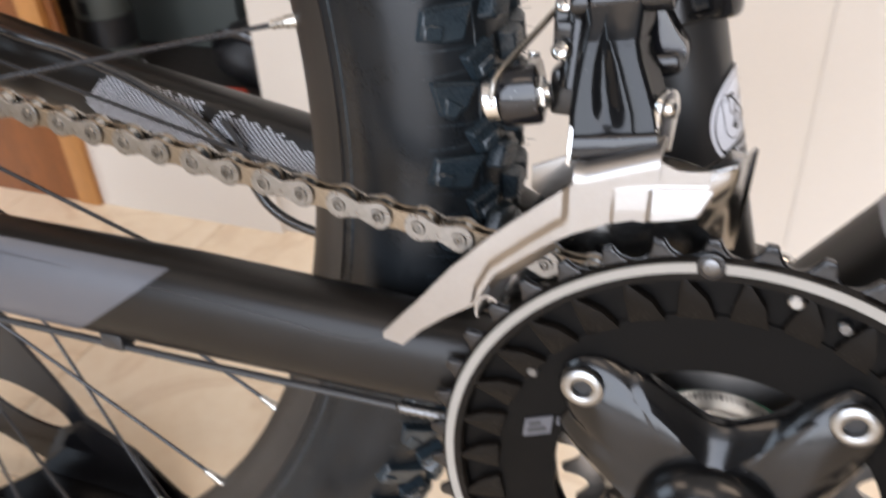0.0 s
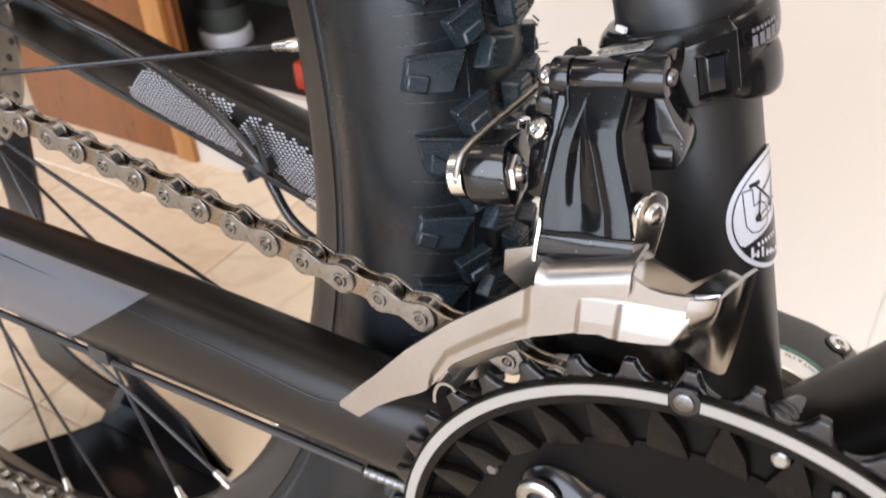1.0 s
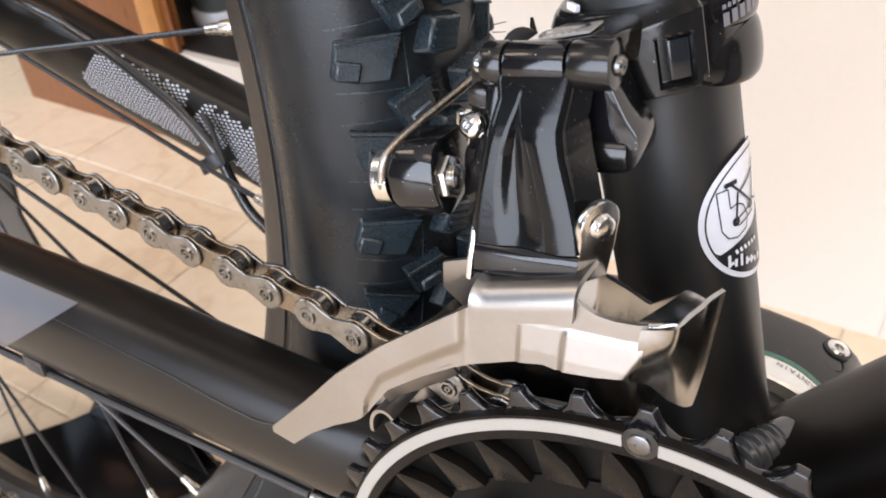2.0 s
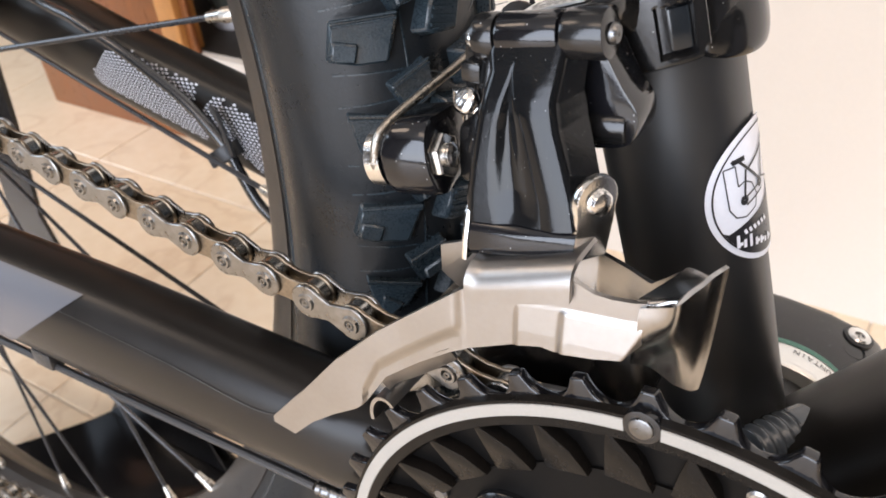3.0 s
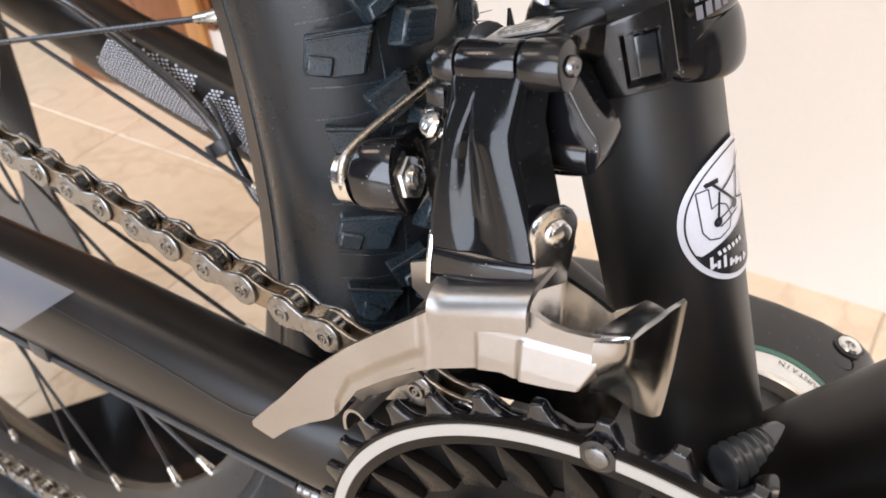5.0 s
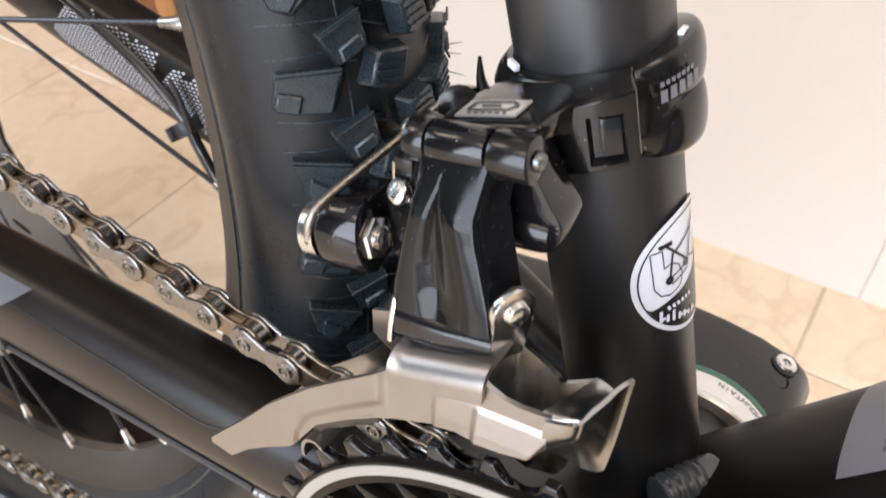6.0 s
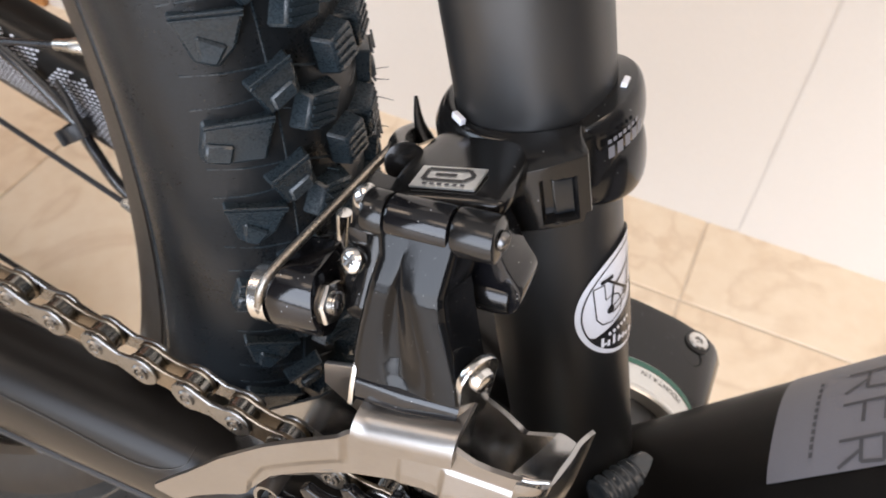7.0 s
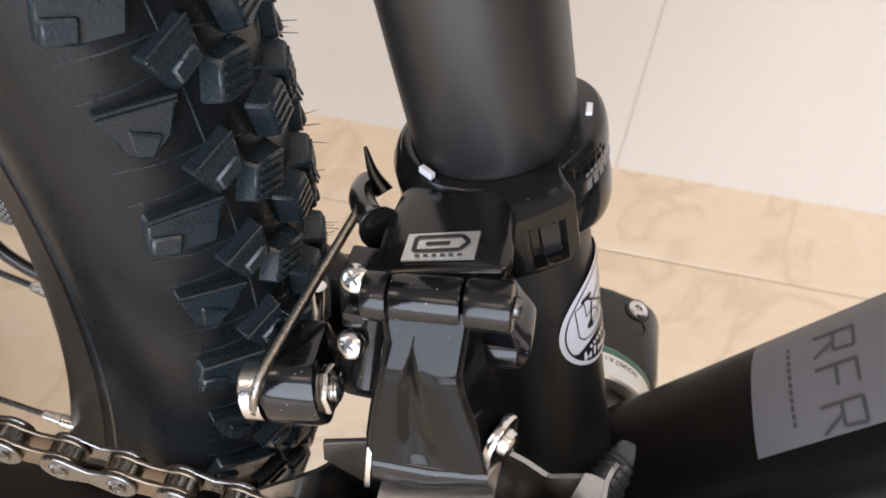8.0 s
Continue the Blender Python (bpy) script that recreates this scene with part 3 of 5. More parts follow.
bike_part("ferrule", tube([_fer[0].lerp(_fer[1], k / 24) for k in range(25)], [0.0019 + 0.0003 * (k % 4 < 2) for k in range(25)], 16), SLOT, "ribbed dark metal cable ferrule", 0.0003)

# -- rear wheel
AX = Vector((-0.449, 0.0, 0.076))
R_NIP = 0.2970
wheel = bike_part("rear_rim", lathe([(0.2975, -0.0030), (0.2975, 0.0030), (0.3055, 0.0104), (0.3120, 0.0130), (0.3146, 0.0144), (0.3152, 0.0136), (0.3120, 0.0110), (0.3100, -0.0110), (0.3120, -0.0110), (0.3152, -0.0136), (0.3146, -0.0144), (0.3120, -0.0130), (0.3055, -0.0104)], AX, 220), RIM, "black alloy rim")


_tp = [(0.3125, -0.0122), (0.3150, -0.0140), (0.3190, -0.0170), (0.3240, -0.0208), (0.3295, -0.0248), (0.3370, -0.0280), (0.3450, -0.0290), (0.3530, -0.0275), (0.3600, -0.0236), (0.3655, -0.0175), (0.3692, -0.0095), (0.3702, 0.0)]
_tp = _tp + [(r, -y) for r, y in _tp[-2::-1]]
_sm = smooth_path([(r, y, 0) for r, y in _tp], 3)
tyre = bike_part("tyre", lathe([(v.x, v.y) for v in _sm], AX, 260, closed=False), SIDEWALL, "black knobbly rubber tyre")
sub("bead_line", lathe([(0.3188, -0.0166), (0.3196, -0.0180), (0.3208, -0.0182)], AX, 200, closed=False), RUBBER, tyre, "moulded line at the rim")


def wheel_frame(ang):
    """Axes at an angle of the wheel: outward, along the tread, sideways."""
    a = radians(ang)
    return Vector((math.cos(a), 0, math.sin(a))), Vector((-math.sin(a), 0, math.cos(a)))


def knob_mesh(w, l, h, taper=0.8, comb=0, skew=0.0):
    """A block of the tread: w across, l along, h high, with fine saw cuts across it and small teeth down its sides; z is out of the tread."""
    bm = bmesh.new()
    base = [(-w / 2, -l / 2), (-w * 0.18, -l * 0.58), (w / 2, -l * 0.46), (w * 0.46, l / 2), (-w / 2, l * 0.42)]
    lo = [bm.verts.new((x + skew * y, y, -0.0025)) for x, y in base]
    hi = [bm.verts.new((x * taper + skew * y * taper, y * taper, h)) for x, y in base]
    for k in range(5):
        bm.faces.new([lo[k], lo[(k + 1) % 5], hi[(k + 1) % 5], hi[k]])
    bm.faces.new(hi)
    finish(bm, 0.0006, seg=1)
    for k in range(comb):
        y = l * taper * (-0.34 + 0.68 * k / max(1, comb - 1))
        box((-w * taper * 0.40 + skew * y, y - 0.00035, h - 0.0004), (w * taper * 0.34 + skew * y, y + 0.00035, h + 0.0005), bm)
    return bm


def side_knob_mesh(plan, lobe, w, l, h, ridge):
    """A flat knob of the tyre's flank: plan and raised lobe in shares of w across and l along, a double ridge along its upper edge."""
    bm = bmesh.new()

    def slab(pts, z0, z1, slope=0.0):
        lo = [bm.verts.new((x * w * 1.10, y * l * 1.10, z0)) for x, y in pts]
        hi = [bm.verts.new((x * w, y * l, z1 + slope * y * l)) for x, y in pts]
        n = len(pts)
        for k in range(n):
            bm.faces.new([lo[k], lo[(k + 1) % n], hi[(k + 1) % n], hi[k]])
        bm.faces.new(hi)
    slab(plan, -0.0022, h, 0.09)
    slab(lobe, h * 0.4, h + 0.0008, -0.04)
    finish(bm, 0.0005, seg=1)
    (x0, y0), (x1, y1) = ridge
    for q, e in ((0.05, 0.0010), (-0.06, 0.0005)):
        a, b = Vector((x0 * w, (y0 + q) * l, h + e)), Vector((x1 * w, (y1 + q) * l, h + e))
        tube([a, a.lerp(b, 0.5), b], 0.00034, 6, bm)
    return bm


KNOBS = {
    "outer": mesh_of("knob", side_knob_mesh([(-0.46, 0.34), (-0.52, -0.42), (-0.10, -0.50), (0.36, -0.44), (0.50, 0.50)], [(-0.44, 0.02), (-0.48, -0.38), (-0.12, -0.44), (-0.06, -0.06)], 0.0152, 0.0112, 0.0019, ((-0.46, 0.36), (0.50, 0.52))), RUBBER),
    "outer_narrow": mesh_of("knob", side_knob_mesh([(-0.52, 0.40), (-0.26, -0.40), (0.06, -0.52), (0.30, -0.16), (0.44, 0.48)], [(-0.20, 0.10), (-0.18, -0.36), (0.04, -0.44), (0.20, -0.10)], 0.0146, 0.0116, 0.0017, ((-0.52, 0.42), (0.44, 0.50))), RUBBER),
    "shoulder": mesh_of("knob", side_knob_mesh([(-0.46, 0.30), (-0.30, -0.46), (0.40, -0.30), (0.46, 0.46)], [(-0.20, -0.06), (-0.20, -0.38), (0.34, -0.24), (0.32, 0.06)], 0.0112, 0.0108, 0.0034, ((-0.46, 0.32), (0.46, 0.48))), RUBBER),
    "mid": mesh_of("knob", knob_mesh(0.0112, 0.0102, 0.0044, 0.80, 4, 0.16), RUBBER),
    "centre": mesh_of("knob", knob_mesh(0.0104, 0.0108, 0.0048, 0.82, 4, -0.08), RUBBER),
}


def tread_point(y):
    """Radius of the casing and the lean of its normal at sideways place y."""
    rs = [(r, yy) for r, yy in _tp if r >= 0.3450]
    ys = [yy for r, yy in rs]
    r = float(np.interp(y, ys, [q[0] for q in rs]))
    e = 0.0008
    r1, r2 = float(np.interp(y - e, ys, [q[0] for q in rs])), float(np.interp(y + e, ys, [q[0] for q in rs]))
    return r, Vector((2 * e, -(r1 - r2) * -1, 0))


def knob_matrix(ang, y, turn=0.0):
    r, _ = tread_point(y)
    out, along = wheel_frame(ang)
    lean = math.asin(max(-0.92, min(0.92, y / 0.0302)))
    side = Vector((0, 1, 0))
    n = out * math.cos(lean) + side * math.sin(lean)
    s = side * math.cos(lean) - out * math.sin(lean)
    m = Matrix((s, along, n)).transposed().to_4x4()
    p = AX + out * r + side * y
    return Matrix.Translation(p) @ m @ Matrix.Rotation(radians(turn), 4, "Z")


_rk = random.Random(3)
_far = bmesh.new()
PITCH = 360 / 98
for k in range(98):
    a = PITCH * k + 2.1
    lay = []
    for s in (-1, 1):
        half = 0.0 if s > 0 else 0.5
        lay.append(("outer" if (k + (s > 0)) % 2 else "outer_narrow", a + PITCH * half, s * 0.0236, s * 10))
        lay.append(("shoulder", a + PITCH * (half + 0.45), s * 0.0166, s * -14))
        lay.append(("mid", a + PITCH * (half + 0.10), s * 0.0086, s * 12))
    lay.append(("centre", a + PITCH * 0.02, -0.0005, 4))
    for kind, ang, y, turn in lay:
        near = ((ang + 180) % 360) - 180
        m = knob_matrix(ang, y, turn + _rk.uniform(-3, 3))
        if -18 < near < 46 and y < 0.016:
            part("knob", KNOBS[kind], RUBBER, tyre).matrix_local = m
        else:
            n0 = len(_far.verts)
            _far.from_mesh(KNOBS[kind])
            _far.verts.ensure_lookup_table()
            for v in _far.verts[n0:]:
                v.co = m @ v.co
_fk = part("tread_rest", _far, RUBBER, tyre, "remaining knobs of the tread")
tagged(_fk, kind="stuff")
# fine moulded ridges of the casing: a frame round each outer knob and lines to the next rows
_rb = bmesh.new()


def casing_line(a0, y0, a1, y1, n=6):
    pts = []
    for i in range(n + 1):
        f = i / n
        ang, y = a0 + (a1 - a0) * f, y0 + (y1 - y0) * f
        out, _ = wheel_frame(ang)
        r, _ = tread_point(y)
        pts.append(AX + out * (r + 0.0001) + Vector((0, y, 0)))
    tube(pts, 0.00032, 5, _rb)


for k in range(-6, 14):
    a = PITCH * (k + 0.5) + 2.1
    for s in (-1, 1):
        q = a if s < 0 else a - PITCH * 0.5
        y0, y1 = s * 0.0166, s * 0.0276
        casing_line(q - 1.35, y0, q - 1.2, y1)
        casing_line(q + 1.35, y0, q + 1.2, y1)
        casing_line(q - 1.35, y0, q + 1.35, y0, 3)
        casing_line(q + 1.35, y0, q + 2.3, s * 0.0120)
        casing_line(q - 1.35, y0, q - 2.1, s * 0.0060, 8)
tagged(part("casing_relief", _rb, RUBBER, tyre, "fine moulded ridges of the casing"), kind="stuff")
# moulding hairs along the tread
_hb = bmesh.new()
for k in range(80):
    ang, y = _rk.uniform(-5, 32), _rk.choice((-1, 1, 1)) * _rk.uniform(0.004, 0.020)
    out, along = wheel_frame(ang)
    r, _ = tread_point(y)
    p = AX + out * (r + 0.0045) + Vector((0, y, 0))
    d = (out + along * _rk.uniform(-0.4, 0.4) + Vector((0, y * 20, 0))).normalized()
    cyl(p, p + d * _rk.uniform(0.002, 0.0045), 0.00016, 0.00008, 4, _hb)
tagged(part("mould_flash", _hb, RUBBER, tyre, "tiny rubber mould hairs"), kind="stuff")

hub = bike_part("rear_hub", lathe([(0.0005, -0.036), (0.012, -0.036), (0.030, -0.0225), (0.030, -0.0195), (0.016, -0.014), (0.014, 0.020), (0.030, 0.0300), (0.030, 0.0330), (0.012, 0.045), (0.0005, 0.045)], AX, 64, closed=False), ANOD, "black hub shell")
bike_part("axle", cyl(AX + Vector((0, -0.072, 0)), AX + Vector((0, 0.085, 0)), 0.006, seg=24), ANOD)
for k in range(30):
    th = -4.4 - 12.0 * k
    out, along = wheel_frame(th)
    left = k % 2 == 0
    sign = 1 if (k if k < 15 else k - 30) % 4 in (0, 1) else -1
    side_y = 0.0315 if left else -0.021
    nip = AX + out * R_NIP + Vector((0, 0.003 if left else -0.003, 0))
    h_out, _ = wheel_frame(th + sign * 74)
    end = AX + h_out * 0.0275 + Vector((0, side_y, 0))
    d = (end - nip).normalized()
    sp = bike_part("spoke", cyl(nip, end, 0.00095, seg=10), SPOKE)
    nb = lathe([(0.0005, 0), (0.0020, 0), (0.0023, 0.001), (0.0023, 0.0045), (0.0019, 0.005), (0.0016, 0.0105), (0.0009, 0.0112)], (0, 0, 0), 12, closed=False)
    q = Vector((0, 1, 0)).rotation_difference(d).to_matrix().to_4x4()
    for v in nb.verts:
        v.co = (Matrix.Translation(nip - d * 0.002) @ q) @ v.co
    sub("nipple", nb, NIPPLE, sp, "silver spoke nipple")


def rotor():
    """Disc brake rotor, perforated: a thin steel ring on arms."""
    n = 96
    ob = bike_part("brake_rotor", lathe([(0.066, 0.0), (0.0815, 0.0), (0.0815, 0.0018), (0.066, 0.0018)], AX + Vector((0, 0.040, 0)), n), STEEL, "perforated steel brake disc")
    for k in range(6):
        o, al = wheel_frame(60 * k)
        o2, _ = wheel_frame(60 * k + 25)
        p0, p1 = AX + o * 0.022 + Vector((0, 0.041, 0)), AX + o2 * 0.068 + Vector((0, 0.041, 0))
        sub("rotor_arm", tube([p0, (p0 + p1) / 2, p1], [0.004, 0.003, 0.004], 10, flat=0.25, up=(0, 1, 0)), STEEL, ob)
    # black discs laid on the whole ring, painting in the dark of its holes
    for k in range(48):
        o, _ = wheel_frame(7.5 * k + 3)
        p = AX + o * (0.070 + 0.004 * (k % 3)) + Vector((0, 0.0395, 0))
        sub("slot", cyl(p, p + Vector((0, 0.0003, 0)), 0.0019, seg=10), BLACKPLASTIC, ob)


rotor()


def gear_outline(teeth, root, tip, phase=0.0, per=12, wide=0.37):
    """Points round a toothed ring: round valleys between blunt teeth with softened corners."""
    pts = []
    for k in range(teeth):
        for j in range(per):
            f = j / per
            v = min(1.0, abs(0.5 - f) / wide)
            u = 0.94 * (1 - math.sqrt(max(0.0, 1 - v * v))) + 0.06 * math.cos(math.pi * (0.5 - abs(0.5 - f)))
            a = math.tau * (k + f) / teeth + phase
            r = root + (tip - root) * u
            pts.append((r * math.cos(a), r * math.sin(a)))
    return pts


# cassette: the cogs at the hub
for n_t, y in ((34, -0.0385), (30, -0.0430), (26, -0.0475), (23, -0.0520), (20, -0.0565)):
    pr = n_t * 0.01253 / math.tau
    g = gear_outline(n_t, pr - 0.0035, pr + 0.0032, 0.1, 8)
    inner = [(0.018 * x / math.hypot(x, z), 0.018 * z / math.hypot(x, z)) for x, z in g]
    c = bike_part("cog", ring_plate(g, inner, y - 0.0009, y + 0.0009), CHAIN, "steel sprocket")
    c.location = (AX.x, 0, BB_UP + AX.z)

# -- chain: outer and inner links on one closed way round chainring and sprocket
CH_Y = -0.0533
PITCH_L = 0.01253
P_E, P_0 = Vector((-0.0889, CH_Y, 0.0738)), Vector((-0.1634, CH_Y, 0.0840))
CH_DIR = (P_0 - P_E).normalized()
R_MID = 0.0611
_topa = math.atan2(CH_DIR.z, CH_DIR.x)
TOP = Vector((R_MID * math.cos(_topa - math.pi / 2), CH_Y, R_MID * math.sin(_topa - math.pi / 2)))
LOW_DIR = Vector((-0.983, 0, -0.178)).normalized()
A_TOP = math.atan2(TOP.z, TOP.x)
A_LOW = math.atan2(LOW_DIR.x, -LOW_DIR.z)


def chain_place(s):
    """A place on the chain s metres on from the first measured pin, towards the front, round the ring and back."""
    d0 = (TOP - P_E).length
    if s < d0:
        return P_E + (TOP - P_E).normalized() * s
    s -= d0
    sweep = (A_TOP - A_LOW) % math.tau
    if s < sweep * R_MID:
        a = A_TOP - s / R_MID
        return Vector((R_MID * math.cos(a), CH_Y, R_MID * math.sin(a)))
    s -= sweep * R_MID
    return Vector((R_MID * math.cos(A_LOW), CH_Y, R_MID * math.sin(A_LOW))) + LOW_DIR * s


def figure_eight(waist, lobe, n=12):
    """Outline of a link plate between two pins a pitch apart."""
    pts = []
    for k in range(n + 1):
        a = radians(-125 + 250 * k / n)
        pts.append((PITCH_L + lobe * math.cos(a), lobe * math.sin(a)))
    pts.append((PITCH_L / 2, waist))
    for k in range(n + 1):
        a = radians(55 + 250 * k / n)
        pts.append((lobe * math.cos(a), lobe * math.sin(a)))
    pts.append((PITCH_L / 2, -waist))
    return pts


def outer_link():
    bm = bmesh.new()
    for y0, y1 in ((-0.0034, -0.0024), (0.0024, 0.0034)):
        plate(figure_eight(0.0024, 0.0043), y0, y1, bm)
    finish(bm, 0.00022, seg=1)
    for x in (0, PITCH_L):
        c = Vector((x, 0, 0))
        cyl((x, -0.0036, 0), (x, 0.0036, 0), 0.0019, seg=16, bm=bm)
        lathe([(0.0003, -0.00395), (0.0007, -0.00395), (0.0009, -0.0036), (0.0012, -0.0036), (0.0014, -0.00400), (0.0020, -0.00400), (0.0023, -0.0034)], c, 16, bm=bm, closed=False)
    return bm


def inner_link():
    bm = bmesh.new()
    for y0, y1 in ((-0.0023, -0.0013), (0.0013, 0.0023)):
        plate(figure_eight(0.0030, 0.0043), y0, y1, bm)
    return finish(bm, 0.00022, seg=1)


OUTER, INNER = mesh_of("outer_link", outer_link(), CHAIN), mesh_of("inner_link", inner_link(), CHAIN_IN)
ROLL = mesh_of("roller", finish(cyl((0, -0.0013, 0), (0, 0.0013, 0), 0.0039, seg=20)), ROLLER)
chain = bike_part("chain", cyl(P_E + Vector((0, -0.003, 0)), P_E + Vector((0, 0.003, 0)), 0.0012, seg=10), CHAIN, "nickel bicycle chain with oily inner plates")


def link_matrix(p, q):
    d = (q - p).normalized()
    up = Vector((0, 1, 0))
    return Matrix.Translation(p) @ Matrix((d, up, d.cross(up))).transposed().to_4x4()


for k in range(-26, 55):
    p, q = chain_place(PITCH_L * k), chain_place(PITCH_L * (k + 1))
    kind = (k % 2 == 0)
    part("outer_link" if kind else "inner_link", OUTER if kind else INNER, CHAIN, chain).matrix_local = link_matrix(p, q)
    part("roller", ROLL, ROLLER, chain).matrix_local = Matrix.Translation(p)

# -- crankset
RING_Y = -0.0600
ring = bike_part("outer_chainring", ring_plate(gear_outline(40, 0.0804, 0.0857, radians(6.0), 20), [(0.0752 * math.cos(math.tau * k / 800 + radians(6.0)), 0.0752 * math.sin(math.tau * k / 800 + radians(6.0))) for k in range(800)], RING_Y + 0.0003, RING_Y + 0.0027), GLOSSBLK, "black toothed outer chainring with a pale printed ring", 0.0005, 60)
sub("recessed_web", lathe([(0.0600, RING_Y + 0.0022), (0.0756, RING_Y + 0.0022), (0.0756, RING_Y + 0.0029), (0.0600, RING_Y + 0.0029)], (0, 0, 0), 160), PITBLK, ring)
sub("raised_rim", lathe([(0.0742, RING_Y + 0.0004), (0.0750, RING_Y - 0.0012), (0.0807, RING_Y - 0.0012), (0.0812, RING_Y + 0.0004)], (0, 0, 0), 200), RINGBLK, ring)
# the printed ring is broken at the pick-up pin
sub("printed_ring", lathe([(0.0772, RING_Y - 0.0012), (0.0773, RING_Y - 0.00145), (0.0799, RING_Y - 0.00145), (0.0800, RING_Y - 0.0012)], (0, 0, 0), 240, radians(98.9), radians(93.9) + math.tau), WHITEINLAY, ring, "pale grey printed ring")
_pa = radians(96.4)
_pc = Vector((0.0791 * math.cos(_pa), 0, 0.0791 * math.sin(_pa)))
sub("chain_pin_boss", cyl(_pc + Vector((0, RING_Y - 0.0015, 0)), _pc + Vector((0, RING_Y + 0.002, 0)), 0.0036, seg=32), GLOSSBLK, ring, "", 0.0005)
sub("chain_pin", lathe([(0.00002, RING_Y - 0.0021), (0.0018, RING_Y - 0.0021), (0.0022, RING_Y - 0.0019), (0.0024, RING_Y - 0.0014)], _pc, 32, closed=False), SLOT, ring, "steel chain catch pin")
# a second, smaller steel rivet between the fins
_pv = Vector((0.0119, 0, 0.0722))
sub("ramp_rivet", lathe([(0.00002, RING_Y - 0.0016), (0.0014, RING_Y - 0.0016), (0.0019, RING_Y - 0.0012), (0.0020, RING_Y + 0.0030)], _pv, 28, closed=False), BOLT, ring, "small steel rivet")


def fin():
    """One tooth of the chainring's cast face: a raised triangle, its point outwards, with a rounded flank."""
    def at(r, deg, y):
        return (r * math.cos(radians(deg)), y, r * math.sin(radians(deg)))
    lo, hi = RING_Y + 0.0023, RING_Y - 0.0012
    bm = bmesh.new()
    plan = [(0.0749, 0.4), (0.0700, 1.3), (0.0632, 2.5), (0.0628, -6.6), (0.0690, -4.6), (0.0749, -0.9)]
    a = [bm.verts.new(at(r, d, lo)) for r, d in plan]
    b = [bm.verts.new(at(r, d, hi + 0.0007 * k)) for (r, d), k in zip(plan, (0.2, 1.2, 2.2, 1.0, 0.2, 0.0))]
    bm.faces.new(b)
    for k in range(6):
        bm.faces.new([a[k], a[(k + 1) % 6], b[(k + 1) % 6], b[k]])
    return finish(bm, 0.00045, 25, 2)


FIN = mesh_of("fin", fin(), RINGBLK)
for k in range(31):
    part("fin", FIN, RINGBLK, ring).matrix_local = Matrix.Rotation(-radians(136.4 - 11.613 * k), 4, "Y")

bike_part("middle_chainring", ring_plate(gear_outline(30, R_MID - 0.0037, R_MID + 0.0030, A_TOP + math.pi / 30, 12), [(0.046 * math.cos(math.tau * k / 360 + A_TOP), 0.046 * math.sin(math.tau * k / 360 + A_TOP)) for k in range(360)], CH_Y - 0.0010, CH_Y + 0.0010), ANOD, "black middle chainring")
bike_part("inner_chainring", ring_plate(gear_outline(22, 0.0400, 0.0470, 0, 12), [(0.030 * math.cos(math.tau * k / 264), 0.030 * math.sin(math.tau * k / 264)) for k in range(264)], -0.0455, -0.0435), STEEL, "steel inner chainring")

BOLT_A = [136.0, 53.5, -37.0, -127.0]


def spider_outline():
    """Four broad arms with narrow rounded valleys between them."""
    pts = []
    mids = [90.0, 8.0, -82.0, -172.0]
    for k in range(240):
        a = 360 * k / 240
        v = min(abs(((a - m + 180) % 360) - 180) for m in mids)
        d = min(abs(((a - b + 180) % 360) - 180) for b in BOLT_A)
        r = 0.0292 + 0.0190 * min(1.0, v / 30.0) ** 2 + 0.0105 * max(0.0, 1 - (d / 14.0) ** 2) ** 0.8
        pts.append((r * math.cos(radians(a)), r * math.sin(radians(a))))
    return pts


def spider():
    bm = bmesh.new()
    o = spider_outline()
    n = len(o)
    rows = []
    for x, z in o:
        r = math.hypot(x, z)
        ux, uz = x / r, z / r
        w = min(1.0, (r - 0.0292) / 0.0280)
        yb = -0.0670 + 0.0026 * w
        prof = [(0.012, -0.0560), (r, -0.0565), (r, -0.0598), (r - 0.0003, -0.0601), (r - 0.0011, -0.0610), (r - 0.0036, -0.0628 + 0.0004 * w), (r - 0.0066, -0.0648 + 0.0012 * w), (r - 0.0088, yb + 0.0006), (r - 0.0098, yb), (max(0.0160, r - 0.0104 - 0.018 * w), -0.0664 + 0.0004 * w), (0.0150, -0.0655), (0.012, -0.0650)]
        rows.append([(ux * q, y, uz * q) for q, y in prof])
    return grid(rows, bm, close_u=True, close_v=True)[0]


crank = bike_part("crankset", spider(), CRANKBLK, "glossy black forged crank arm and four-arm spider", 0, 50)
sub("crank_arm", tube([mm(4, -76, -8), mm(40, -79, -16), mm(90, -84, -26), mm(140, -88, -36), mm(172, -90, -42)], [0.0135, 0.0130, 0.0125, 0.0130, 0.0145], 32, flat=0.55, up=(0, 0, 1), power=2.6), CRANKBLK, crank)
sub("crank_boss", lathe([(0.0212, -0.0635), (0.0212, -0.0668), (0.0206, -0.0695), (0.0192, -0.0722), (0.0168, -0.0748), (0.0138, -0.0768), (0.0115, -0.0778)], mm(1.0, 0, -1.0), 72, closed=False), CRANKBLK, crank)
sub("spindle_cap", lathe([(0.0004, -0.0802), (0.009, -0.0802), (0.0112, -0.0800), (0.0118, -0.078)], (0, 0, 0), 40, closed=False), ANOD, crank)
